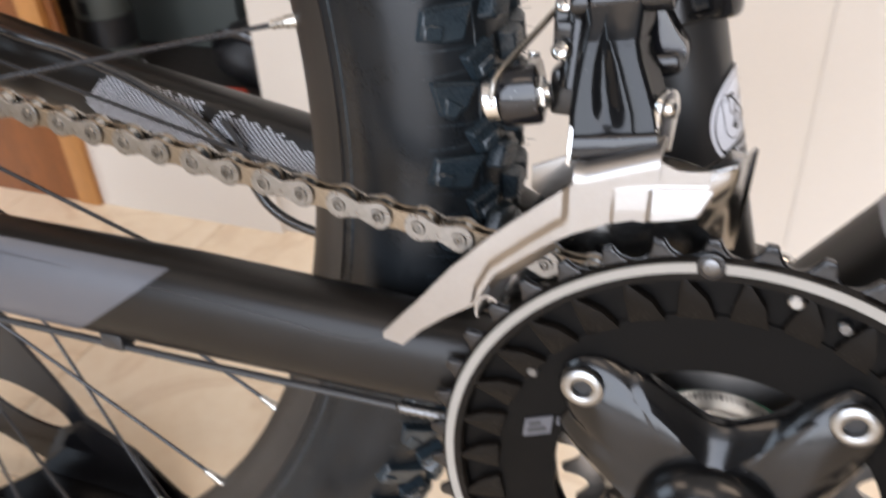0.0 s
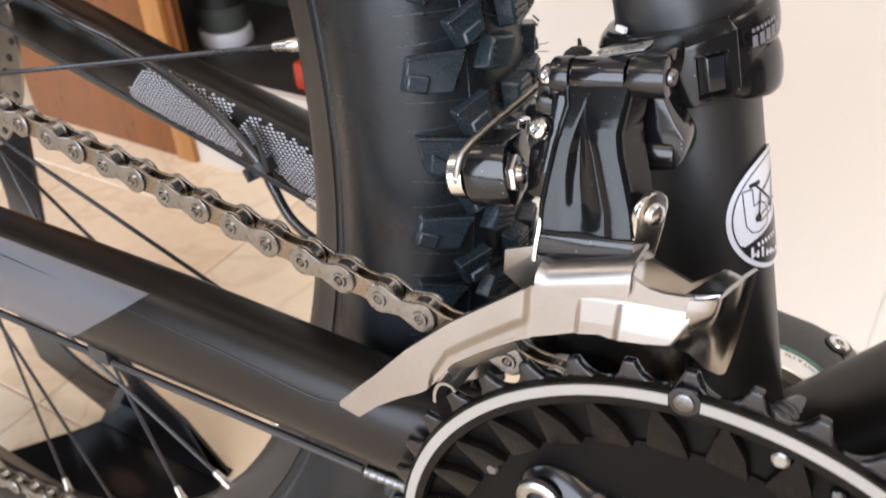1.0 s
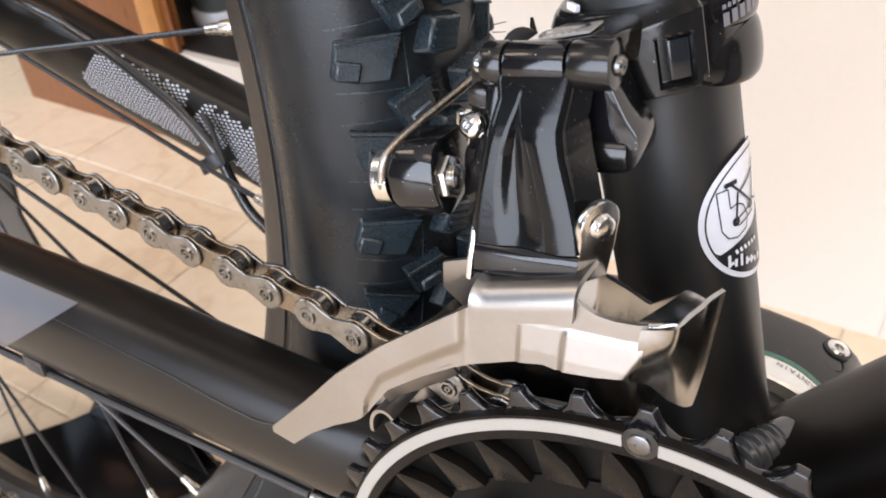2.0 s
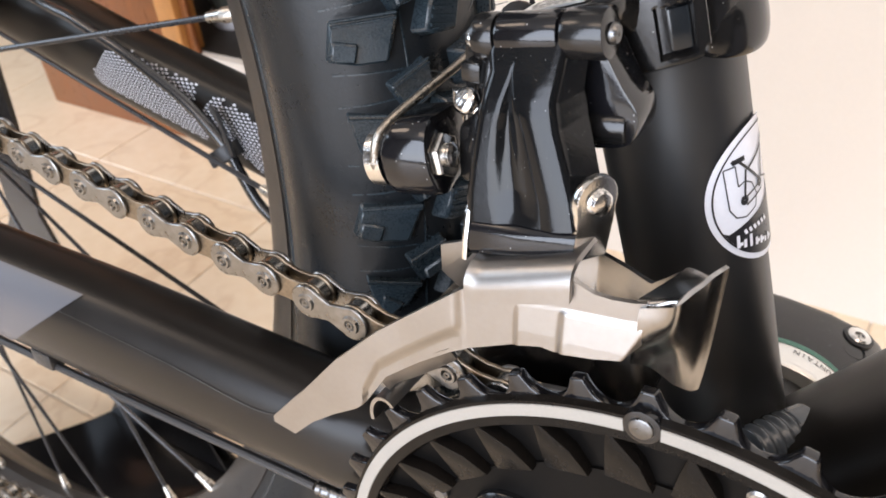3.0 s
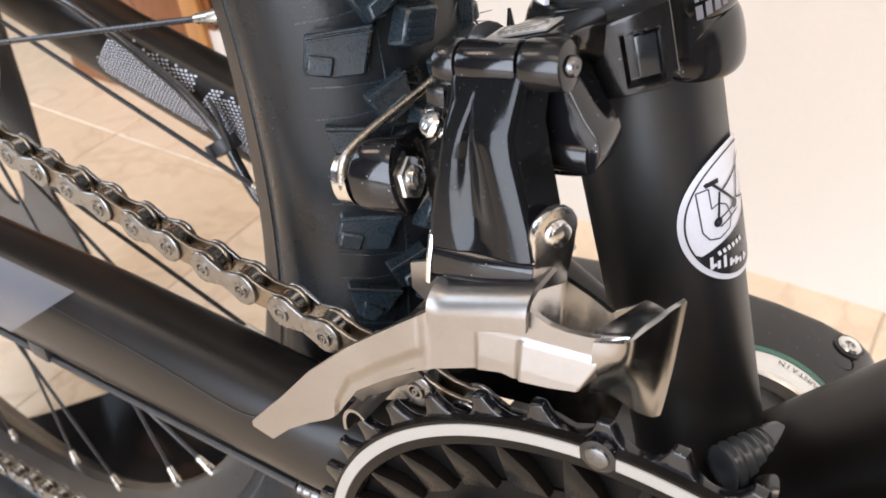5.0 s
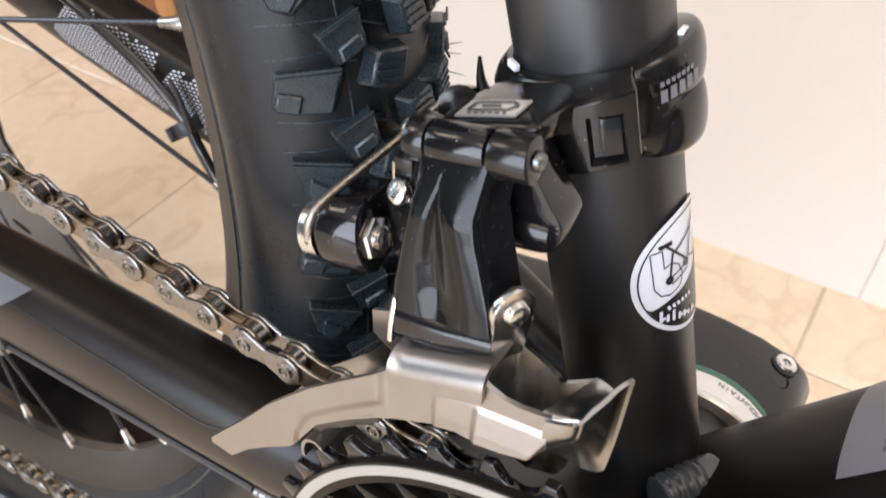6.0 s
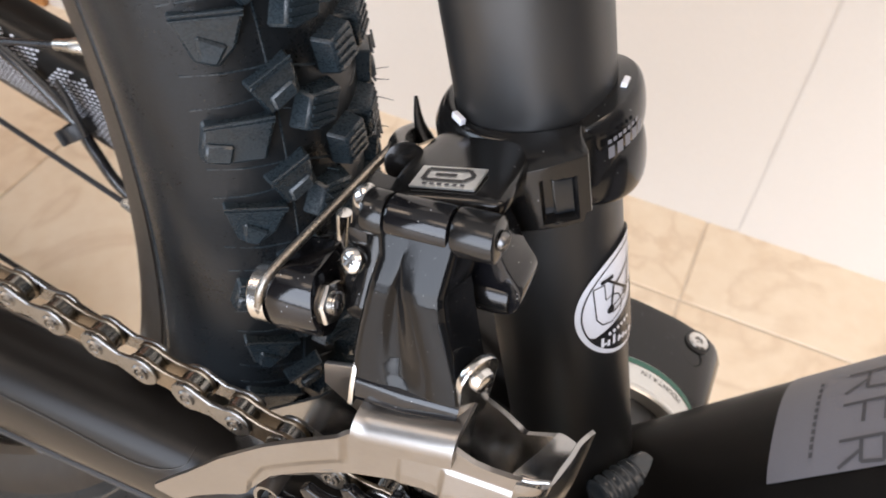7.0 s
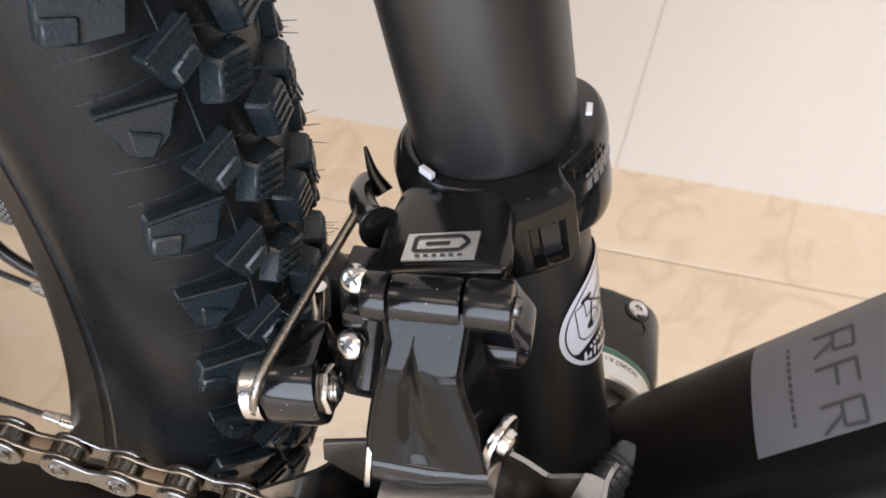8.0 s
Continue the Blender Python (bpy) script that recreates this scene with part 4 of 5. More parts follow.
for b in BOLT_A:
    a = radians(b)
    c = Vector((0.0522 * math.cos(a), 0, 0.0522 * math.sin(a)))
    y = -0.0645
    bo = sub("chainring_bolt", lathe([(0.0029, y + 0.0012), (0.0030, y - 0.0012), (0.0038, y - 0.0016), (0.0050, y - 0.0015), (0.0059, y - 0.0009), (0.0061, y + 0.0006)], c, 40, closed=False), BOLT, crank, "silver hex socket chainring bolt")
    # black disc in the bore: the socket's inner shade as colour
    sub("socket", cyl(c + Vector((0, y + 0.0006, 0)), c + Vector((0, y + 0.0011, 0)), 0.0031, seg=6), BLACKPLASTIC, crank)
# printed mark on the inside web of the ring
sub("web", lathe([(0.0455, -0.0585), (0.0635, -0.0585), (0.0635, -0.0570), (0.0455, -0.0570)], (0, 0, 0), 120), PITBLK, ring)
for deg, r in ((147.2, 0.0632), (70.0, 0.0706)):
    c = Vector((r * math.cos(radians(deg)), -0.0586, r * math.sin(radians(deg))))
    sub("ramp_peg", lathe([(0.00002, -0.0016), (0.0013, -0.0016), (0.0018, -0.0010), (0.0019, 0.0030)], c, 18, closed=False), SLOT, ring, "small steel peg")


def slanted(x0, x1, z0, z1):
    """A small upright oblong on the ring's face, leaning with the ring, in millimetres."""
    o = [(x0, z0), (x1, z0), (x1, z1), (x0, z1)]
    a = radians(23)
    return [((-54.8 + x * math.cos(a) + z * math.sin(a) * 0.25) * 0.001, (15.5 + x * math.sin(a) + z * math.cos(a) * 1.05) * 0.001) for x, z in o]


sub("emblem", plate(slanted(0, 9.2, -7.0, 0), -0.0591, -0.0586), DECAL, ring, "small pale emblem")
sub("emblem_bar", plate(slanted(1.4, 7.6, -5.4, -3.9), -0.0593, -0.0591), STICKB, ring)
sub("emblem_bar", plate(slanted(1.4, 5.6, -2.8, -1.4), -0.0593, -0.0591), STICKB, ring)
for k in range(5):
    sub("emblem_bar", plate(slanted(10.6 + 1.45 * k, 11.6 + 1.45 * k, -3.8, -0.8), -0.0591, -0.0586), DECAL, ring)

cup_r = bike_part("bottom_bracket_cup", lathe([(0.0125, -0.0345), (0.0240, -0.0345), (0.0240, -0.0420), (0.0232, -0.0462), (0.0225, -0.0470), (0.0175, -0.0472), (0.0125, -0.0455)], (0, 0, 0), 72), CUP, "silver bearing cup with dark green print", 0.0004)
sub("print_band", lathe([(0.02405, -0.0352), (0.02415, -0.0352), (0.02415, -0.0372), (0.02405, -0.0372)], (0, 0, 0), 72), GREEN, cup_r)
for k in range(34):
    a = radians(30 + 3.6 * k)
    q = Matrix.Rotation(math.pi / 2 - a, 4, "Y")
    b = box((-0.00022 - 0.00025 * (k % 5 == 2), -0.0416, 0.0240), (0.00022 + 0.00025 * (k % 5 == 2), -0.0392, 0.02408))
    b.transform(q)
    sub("print_tick", b, DARKPRINT, cup_r)
cup_l = bike_part("bottom_bracket_cup", lathe([(0.0125, 0.0345), (0.0252, 0.0345), (0.0258, 0.0360), (0.0250, 0.0372), (0.0250, 0.0470), (0.0240, 0.0480), (0.0125, 0.0480)], (0, 0, 0), 72), CUP, "silver bearing cup with dark green print", 0.0004)
sub("print_band", lathe([(0.02505, 0.0448), (0.02515, 0.0448), (0.02515, 0.0468), (0.02505, 0.0468)], (0, 0, 0), 72), GREEN, cup_l)


def cup_word(word, r, y, start, step, size):
    """Letters round the bearing cup, their heads towards the bicycle's near side."""
    for k, ch in enumerate(word):
        cu = bpy.data.curves.new("letter", "FONT")
        cu.body, cu.size, cu.align_x = ch, size, "CENTER"
        tmp = bpy.data.objects.new("letter", cu)
        scene.collection.objects.link(tmp)
        me = bpy.data.meshes.new_from_object(tmp.evaluated_get(bpy.context.evaluated_depsgraph_get()))
        bpy.data.objects.remove(tmp)
        a = radians(start + step * k)
        n = Vector((math.cos(a), 0, math.sin(a)))
        t = Vector((-math.sin(a), 0, math.cos(a)))
        m = Matrix((t, Vector((0, -1, 0)), n)).transposed().to_4x4()
        me.transform(Matrix.Translation(n * r + Vector((0, y, 0))) @ m)
        me.materials.clear()
        me.materials.append(DARKPRINT)
        part("letter", me, DARKPRINT, cup_l)


cup_word("MOUNTAIN", 0.02512, 0.0435, 49.0, 4.6, 0.0026)
bike_part("spindle", cyl((0, -0.073, 0), (0, 0.080, 0), 0.0118, seg=40), CUP, "silver crank spindle")


def left_crank():
    """Clamp end of the far crank arm, pulled together by two socket bolts in its top."""
    o = [(-0.170, -0.006), (-0.060, 0.012), (-0.020, 0.0165), (-0.006, 0.0162), (0.008, 0.0145), (0.0185, 0.0115)]
    for k in range(9):
        a = radians(62 - 125 * k / 8)
        o.append((0.0155 + 0.0125 * math.cos(a), -0.0010 + 0.0125 * math.sin(a)))
    o += [(0.012, -0.0175), (0.0, -0.0200), (-0.02, -0.0215), (-0.06, -0.022), (-0.168, -0.036), (-0.178, -0.022)]
    ob = bike_part("left_crank_arm", plate(o, 0.0505, 0.0830), ANOD, "black crank arm with two pinch bolts", 0.0036)
    n = Vector((0.27, 0, 0.963))
    for yy, dz, whole in ((0.0690, -0.0003, False), (0.0765, 0.0003, True)):
        c = Vector((0.0176, yy, 0.0118 + dz))
        m = Matrix.Translation(c) @ Vector((0, -1, 0)).rotation_difference(n).to_matrix().to_4x4()
        # dark ring and cap: the shade of recess and empty hole put into colour
        b = lathe([(0.0002, 0.0004), (0.0030, 0.0002), (0.0034, -0.0003), (0.0036, 0.0010)] if not whole else [(0.0037, 0.0006), (0.0037, -0.00025), (0.0047, -0.0002), (0.0048, 0.0006)], (0, 0, 0), 28, closed=whole)
        b.transform(m)
        sub("bolt_recess", b, BLACKPLASTIC if whole else HINGE, ob, "dark ring in place of the bolt's shaded recess" if whole else "dark cap in place of an empty bolt hole")
        if whole:
            b = lathe([(0.0004, 0.0), (0.0016, 0.0), (0.0017, -0.0008), (0.0030, -0.0012), (0.0037, -0.0006), (0.0038, 0.0016)], (0, 0, 0), 24, closed=False)
            b.transform(m)
            sub("pinch_bolt", b, CHROME, ob, "silver socket pinch bolt")


left_crank()

# ribbed rubber sleeve between seat tube and down tube
_a, _b = Vector(mm(3.6, -14.4, 36.2)), Vector(mm(13.4, 0.8, 36.6))
_bt = tube([_a.lerp(_b, k / 72) for k in range(73)], [(0.0044 if k == 0 else 0.0051 if k == 1 else 0.0055) + 0.00032 * math.cos(math.tau * k / 11.0) * (1 < k < 50) + 0.0004 * math.sin(math.pi * k / 72) for k in range(73)], 36)
bike_part("cable_sleeve", _bt, BOOT, "grey ribbed rubber cable sleeve", 0.0004)
_a, _b = Vector(mm(14.0, -19.0, 38.0)), Vector(mm(26.0, -9.0, 40.0))
bike_part("cable_sleeve", tube([_a.lerp(_b, k / 30) for k in range(31)], [0.0042 + 0.0005 * abs(math.sin(math.pi * k / 10)) ** 0.6 for k in range(31)], 24), HOSE, "black rubber cable sleeve", 0.0004)

# -- round sticker on the seat tube


def tube_skin(u, v, lift=0.0002):
    """A place on the seat tube: u round it in metres, v along it, from the sticker's middle."""
    z = 0.0920 + v * 0.97
    ang = radians(-1) + u / TUBE_R
    return seat_axis(z) + Vector((math.cos(ang) * (TUBE_R + lift), math.sin(ang) * (TUBE_R + lift), math.cos(ang) * (TUBE_R + lift) * 0.25))


def disc_patch(r0, r1, lift, a0=0.0, a1=math.tau, n=64, rings=8):
    rows = [[tube_skin(rr * math.cos(a), rr * math.sin(a), lift) for rr in np.linspace(r0, r1, rings + 1)] for a in np.linspace(a0, a1, n + 1)]
    return grid(rows)[0]


sticker = bike_part("round_sticker", disc_patch(0.0002, 0.0160, 0.00025), STICKW, "round white shop sticker with a black lower part and line drawing")
sub("ring_line", disc_patch(0.0143, 0.0147, 0.0004, rings=1), STICKB, sticker, "thin black ring")
_rows = []
for i in range(25):
    u = -0.0142 + 0.0284 * i / 24
    lo = -math.sqrt(max(0, 0.0143 ** 2 - u * u))
    hi = min(math.sqrt(max(0, 0.0143 ** 2 - u * u)), max(lo, -0.0032 + 0.29 * u))
    _rows.append([tube_skin(u, lo + (hi - lo) * j / 8, 0.0004) for j in range(9)])
sub("dark_field", grid(_rows)[0], STICKB, sticker, "black lower field")


def line(*pts):
    """Joined strokes through places in millimetres."""
    return [((a[0] * 0.001, a[1] * 0.001), (b[0] * 0.001, b[1] * 0.001)) for a, b in zip(pts, pts[1:])]


# a shield outline and a small bicycle: bar, frame, wheel hubs
strokes(line((-11.4, 8.2), (-8.5, 8.2), (-8.3, 3.5), (-6.4, 4.1), (-4.3, 2.9), (-3.1, -0.1), (-3.9, -2.8), (-7.1, -4.0), (-9.6, -3.3), (-11.0, -1.1), (-11.4, 8.2)), 0.00032, 0.00045, DARKPRINT, sticker, tube_skin)
strokes(line((-9.1, 9.1), (-5.8, 9.2)) + line((-9.3, 8.9), (-8.6, 9.3)), 0.0011, 0.00047, STICKB, sticker, tube_skin)
strokes(line((-7.6, 9.0), (-1.2, 2.4)) + line((1.6, 9.6), (-4.9, 6.6)) + line((-5.8, 6.5), (-6.9, 0.3)) + line((1.7, 10.5), (-0.4, 2.7)) + line((1.7, 10.4), (4.4, 11.4)), 0.00062, 0.00046, STICKB, sticker, tube_skin)
strokes(line((-6.4, 0.5), (-2.3, 1.5)) + line((-6.6, -1.4), (-0.7, 0.1)) + line((-0.4, 2.7), (5.0, 0.6)) + line((4.6, 6.6), (5.6, -0.6)), 0.0004, 0.00046, STICKB, sticker, tube_skin)
for hu, hv in ((-7.1, -0.1), (-1.4, 1.8)):
    rows = [[tube_skin(hu * 0.001 + r * math.cos(a), hv * 0.001 + r * math.sin(a), 0.0005) for r in (0.0001, 0.0006, 0.0011)] for a in np.linspace(0, math.tau, 17)]
    sub("print_dot", grid(rows)[0], STICKB, sticker)
strokes([x for k in range(6) for x in line((-8.2 + 1.35 * k, -7.4 + 0.06 * k), (-7.5 + 1.35 * k, -7.1 + 0.06 * k))], 0.0012, 0.0006, STICKW, sticker, tube_skin)
strokes([x for k, hgt in enumerate((3.0, 1.9, 2.9, 1.8, 1.8, 1.2, 1.8)) for x in line((-10.1 + 1.65 * k, -10.4 - 0.42 * k), (-9.9 + 1.65 * k, -10.4 - 0.42 * k + hgt))], 0.0008, 0.0006, STICKW, sticker, tube_skin)
strokes([x for k in (0, 3, 4, 6) for x in line((-9.9 + 1.65 * k, -9.7 - 0.42 * k), (-8.9 + 1.65 * k, -9.6 - 0.42 * k))], 0.0008, 0.00062, STICKW, sticker, tube_skin)

# -- front derailleur
fd = bike_part("front_derailleur", None, ANOD, "black and silver front derailleur clamped to the seat tube")

# cage, outer plate: a pressed steel sheet swept from the pointed tail to the folded front
UP_X = [-98, -91, -87, -77, -65, -54, -49.5, -47.4, -45.5, -44, -42, -24.6, -23.2, -22, -20.2, -17, -13, -11.2]
UP_Z = [41, 49.3, 53.8, 66.2, 78.4, 87.8, 91.6, 93.4, 94.6, 94.9, 95.2, 104.2, 103.2, 102.7, 102.0, 101.9, 102.5, 103.1]
LO_X = [-98, -92, -86, -79, -73, -70.5, -68.6, -64.7, -56, -48.8, -44, -39.4, -34.2, -29.2, -26.4, -25.4, -19, -13.6, -11.2]
LO_Z = [39.2, 37.6, 44.0, 49.6, 53.6, 56.0, 59.2, 65.4, 72.8, 78.2, 81.2, 83.4, 86.0, 87.6, 87.4, 88.2, 89.6, 91.2, 94.6]


def cage_y(x, z):
    """Standing out of the outer plate: raised tail, ledge under it, a shallow step and the wedge-shaped bulge."""
    y = knots(x, [-98, -88, -60, -40, -11], [-63.4, -62.6, -60.4, -59.8, -59.2])
    # raised tail flange; below its crease a ledge falls back
    cz = knots(x, [-98, -73, -70, -66, -56, -48, -43], [20, 40, 60.5, 68.6, 77.4, 84.0, 86.5])
    on = bump01(x, -72.0, -45.2, 3.0)
    y += -1.2 * bump01(x, -200, -46.2, 2.4) * (1 - on * (1 - bump01(z, cz, 140, 4.2)))
    # shallow step in the middle, hinged at its upper edge
    top = knots(x, [-34, -25, -10], [95.6, 97.0, 98.8])
    end = knots(z, [90, 98.5], [-13.8, -10.2])
    y += -(0.10 + 0.45 * max(0.0, min(1.0, (top - z) / 6.0))) * bump01(x, -34.4, end, 1.2) * bump01(z, 60, top, 1.2)
    # wedge: its face leans out from the upper edge to the lower one, its front end runs to a point
    top = knots(x, [-26, -10], [96.6, 98.6])
    y += -(0.45 + 0.6 * max(0.0, min(1.0, (top - z) / 8.0))) * bump01(x, -25.5, end, 1.6) * bump01(z, 60, top, 1.2)
    return y


def cage_outer():
    nx, nz = 210, 64
    rows = []
    for i in range(nx + 1):
        x = -98 + 86.8 * i / nx
        lo, hi = knots(x, LO_X, LO_Z), knots(x, UP_X, UP_Z)
        rows.append([mm(x, cage_y(x, lo + (hi - lo) * j / nz), lo + (hi - lo) * j / nz) for j in range(nz + 1)])
    return sheet(rows, -0.0011)


sub("outer_cage_plate", cage_outer(), STEEL, fd, "polished pressed steel outer cage plate")


def patch(net, nu=5, nv=5):
    """A smooth skin through a coarse net of places in millimetres."""
    fine = [smooth_path([mm(*p) for p in row], nv) for row in net]
    cols = [smooth_path([r[k] for r in fine], nu) for k in range(len(fine[0]))]
    return [[c[i] for c in cols] for i in range(len(cols[0]))]


# front end: the band runs on past the bulge, folds inwards and ends in a flared lip; below it falls back in a hollow
HOOK = [
    [(-12.0, -58.9, 102.2), (-12.2, -59.1, 99.2), (-12.6, -58.8, 95.6), (-13.4, -57.0, 90.6), (-14.6, -54.0, 86.4)],
    [(-9.2, -58.8, 103.3), (-9.4, -58.7, 99.6), (-10.2, -56.8, 94.8), (-11.4, -53.0, 88.8), (-12.2, -50.0, 83.6)],
    [(-7.0, -58.4, 104.4), (-7.3, -57.4, 99.4), (-8.2, -54.4, 93.6), (-9.4, -50.6, 86.8), (-10.0, -47.8, 80.6)],
    [(-5.9, -54.6, 104.6), (-6.3, -53.8, 98.8), (-7.1, -51.8, 91.8), (-7.9, -48.6, 84.0), (-8.3, -46.2, 78.0)],
    [(-5.2, -50.8, 104.0), (-5.5, -50.2, 98.0), (-6.0, -48.8, 90.2), (-6.6, -46.4, 82.0), (-6.9, -44.6, 76.2)],
    [(-4.8, -47.7, 103.7), (-5.0, -47.3, 97.4), (-5.3, -46.4, 89.2), (-5.7, -44.8, 80.8), (-6.0, -43.6, 75.3)],
    [(-4.0, -45.4, 103.8), (-4.2, -45.2, 97.0), (-4.5, -44.7, 88.6), (-5.0, -43.8, 80.2), (-5.4, -43.0, 75.2)],
    [(-3.1, -43.8, 104.2), (-3.4, -43.8, 96.8), (-3.8, -43.5, 88.4), (-4.4, -43.0, 80.2), (-4.9, -42.5, 75.4)],
]
sub("front_hook", sheet(patch(HOOK), -0.0009), POLISHED, fd, "polished steel front lip")
# flat strap across the front end, from the plate's rolled upper edge to the far plate
WING = [
    [(-13.6, -59.0, 101.6), (-13.2, -58.2, 102.5), (-11.6, -54.6, 103.0), (-10.0, -51.0, 103.5), (-8.5, -47.2, 104.0)],
    [(-11.0, -59.0, 102.4), (-10.8, -58.2, 103.3), (-9.6, -54.6, 103.6), (-8.4, -51.0, 103.8), (-7.3, -47.2, 104.0)],
    [(-8.8, -59.0, 103.2), (-8.6, -58.2, 104.2), (-7.7, -54.6, 104.2), (-6.8, -51.0, 104.0), (-6.1, -47.4, 103.9)],
    [(-6.7, -58.6, 104.0), (-6.5, -57.9, 104.9), (-5.9, -54.6, 104.7), (-5.3, -51.0, 104.2), (-4.9, -47.7, 103.8)],
]
sub("front_strap", sheet(patch(WING, 4, 4), -0.0009), POLISHED, fd, "worn bright strap across the cage's front end")


def cage_top():
    """Rounded fold over the chain between the two plates."""
    rows = []
    for i in range(21):
        x = -44.6 + 20.8 * i / 20
        z0 = knots(x, [-42.2, -24], [94.8, 101.6])
        row = []
        for j in range(31):
            f = j / 30
            if f < 0.2:
                row.append(mm(x, -59.85, z0 - 2.0 + 3.0 * f / 0.2))
            elif f < 0.6:
                a = radians(90 * (f - 0.2) / 0.4)
                row.append(mm(x, -59.85 + 3.3 * (1 - math.cos(a)), z0 + 1.0 + 3.3 * math.sin(a)))
            else:
                g = (f - 0.6) / 0.4
                row.append(mm(x, -56.55 + 14.0 * g, z0 + 4.3 + 0.5 * g))
        rows.append(row)
    return sheet(rows, 0.0011)


sub("cage_bridge", cage_top(), STEEL, fd, "polished rounded steel fold over the chain")


def cage_inner():
    """Far plate: bowed towards the near one at the front, its upper edge cut down in a hollow beside the strap."""
    rows = []
    for i in range(101):
        x = -88 + 83.0 * i / 100
        lo = knots(x, [-88, -78, -68, -55, -40, -20, -12, -9, -5], [35, 42, 47, 55, 62, 65, 72, 84, 95])
        hi = knots(x, [-88, -76, -62, -56, -50, -42, -30, -26.2, -19, -14.3, -11.6, -8.5, -5], [45, 62, 76, 84, 92, 98, 99.4, 98.8, 98.2, 97.9, 100.6, 103.8, 103.7])
        y = knots(x, [-88, -66, -40, -26, -19, -14.3, -8.5, -5], [-43.5, -43.4, -42.4, -41.4, -43.4, -45.4, -47.2, -47.6])
        rows.append([mm(x, y, lo + (hi - lo) * j / 14) for j in range(15)])
    return sheet(rows, 0.0011)


sub("inner_cage_plate", cage_inner(), POLISHED, fd, "worn bright inner cage plate")
# tail spacer joining the plates and a curled lower lip
_rows = []
for i in range(15):
    a = radians(-20 + 150 * i / 14)
    _rows.append([mm(-66.5 - 3.2 * math.cos(a), y, 58.0 - 6.0 + 5.2 * math.sin(a)) for y in np.linspace(-60.5, -43, 8)])
sub("tail_spacer", sheet(_rows, 0.0009), STEEL, fd, "curled steel spacer at the cage's tail")
_rows = []
for i in range(21):
    x = -67 + 18 * i / 20
    zl = knots(x, LO_X, LO_Z)
    _rows.append([mm(x + 0.4 * g, -60.2 + 2.6 * g, zl + 1.0 - 4.5 * g - 1.0 * math.sin(math.pi * i / 20) * g) for g in np.linspace(0, 1, 6)])
sub("lower_lip", sheet(_rows, 0.0009), STEEL, fd, "turned lower lip of the cage")
# upright tab of the far plate beside the fold
_tab = [(-0.0590, 0.0925), (-0.0590, 0.0860), (-0.0500, 0.0800), (-0.0455, 0.0990), (-0.0470, 0.1030), (-0.0500, 0.0965)]
sub("rear_tab", plate(_tab, -0.0462, -0.0450), STEEL, fd, "upright steel tab", 0.0003)


def x_lathe(profile, c, seg=40):
    """Turns (radius, x) pairs about the line along x through c."""
    bm = lathe(profile, (0, 0, 0), seg, closed=False)
    for v in bm.verts:
        v.co = Vector((v.co.y + c[0], v.co.x + c[1], v.co.z + c[2]))
    return bm


# ears carrying the lower pivot: a broad one in front, a narrow one behind
def ear(outline, x, thick):
    bm = bmesh.new()
    a = [bm.verts.new(mm(x, y, z)) for y, z in outline]
    b = [bm.verts.new(mm(x + thick, y, z)) for y, z in outline]
    bm.faces.new(a)
    bm.faces.new(b[::-1])
    for i in range(len(outline)):
        bm.faces.new([a[i], b[i], b[(i + 1) % len(outline)], a[(i + 1) % len(outline)]])
    return bm


PIV = Matrix.Translation(mm(-24, -50, 113.8)) @ Matrix.Rotation(radians(-24), 4, "Z") @ Matrix.Translation(mm(24, 50, -113.8))
_bm = ear([(-50.3 + 4.8 * math.cos(radians(a)), 114.0 + 4.8 * math.sin(radians(a))) for a in range(-20, 201, 20)] + [(-54.9, 109.5), (-55.2, 103.4), (-47.4, 102.2), (-46.0, 109.5)], -25.7, 1.8)
_bm.transform(PIV)
sub("pivot_ear", _bm, CHROME, fd, "polished ear round the lower pivot", 0.0006)
sub("rear_ear_plate", ear([(-56.4, 98.4), (-55.8, 103.0), (-54.6, 108.0), (-52.4, 110.6), (-49.6, 110.4), (-48.6, 104.0), (-48.6, 98.8)], -47.7, 1.1), CHROME, fd, "narrow polished ear behind the arm", 0.0003)


_bm = x_lathe([(0.0003, 0.0018), (0.0016, 0.0017), (0.0022, 0.0013), (0.0024, 0.0006), (0.0025, -0.0002)], mm(-23.9, -50.3, 114.0))
_bm.transform(PIV)
sub("pivot_rivet", _bm, CHROME, fd, "shiny rivet head of the lower pivot")

# link arm: a black pressed shield between upper and lower pivot, bent at the neck, with a smooth tear-shaped dish
ARM_Z = [138, 136, 133, 128.5, 124, 118, 112, 107, 104]
ARM_L = [-46.8, -46.8, -45.7, -46.1, -46.6, -47.1, -47.4, -47.0, -46.0]
DISH_L = [-41.8, -41.8, -42.0, -43.0, -43.7, -43.8, -43.0, -41.6, -41.0]
DISH_R = [-41.2, -41.2, -41.3, -39.5, -37.4, -35.2, -33.0, -32.0, -31.6]
ARM_R = [-34.5, -34.5, -34.5, -34.5, -33.3, -30.9, -28.6, -27.2, -26.8]


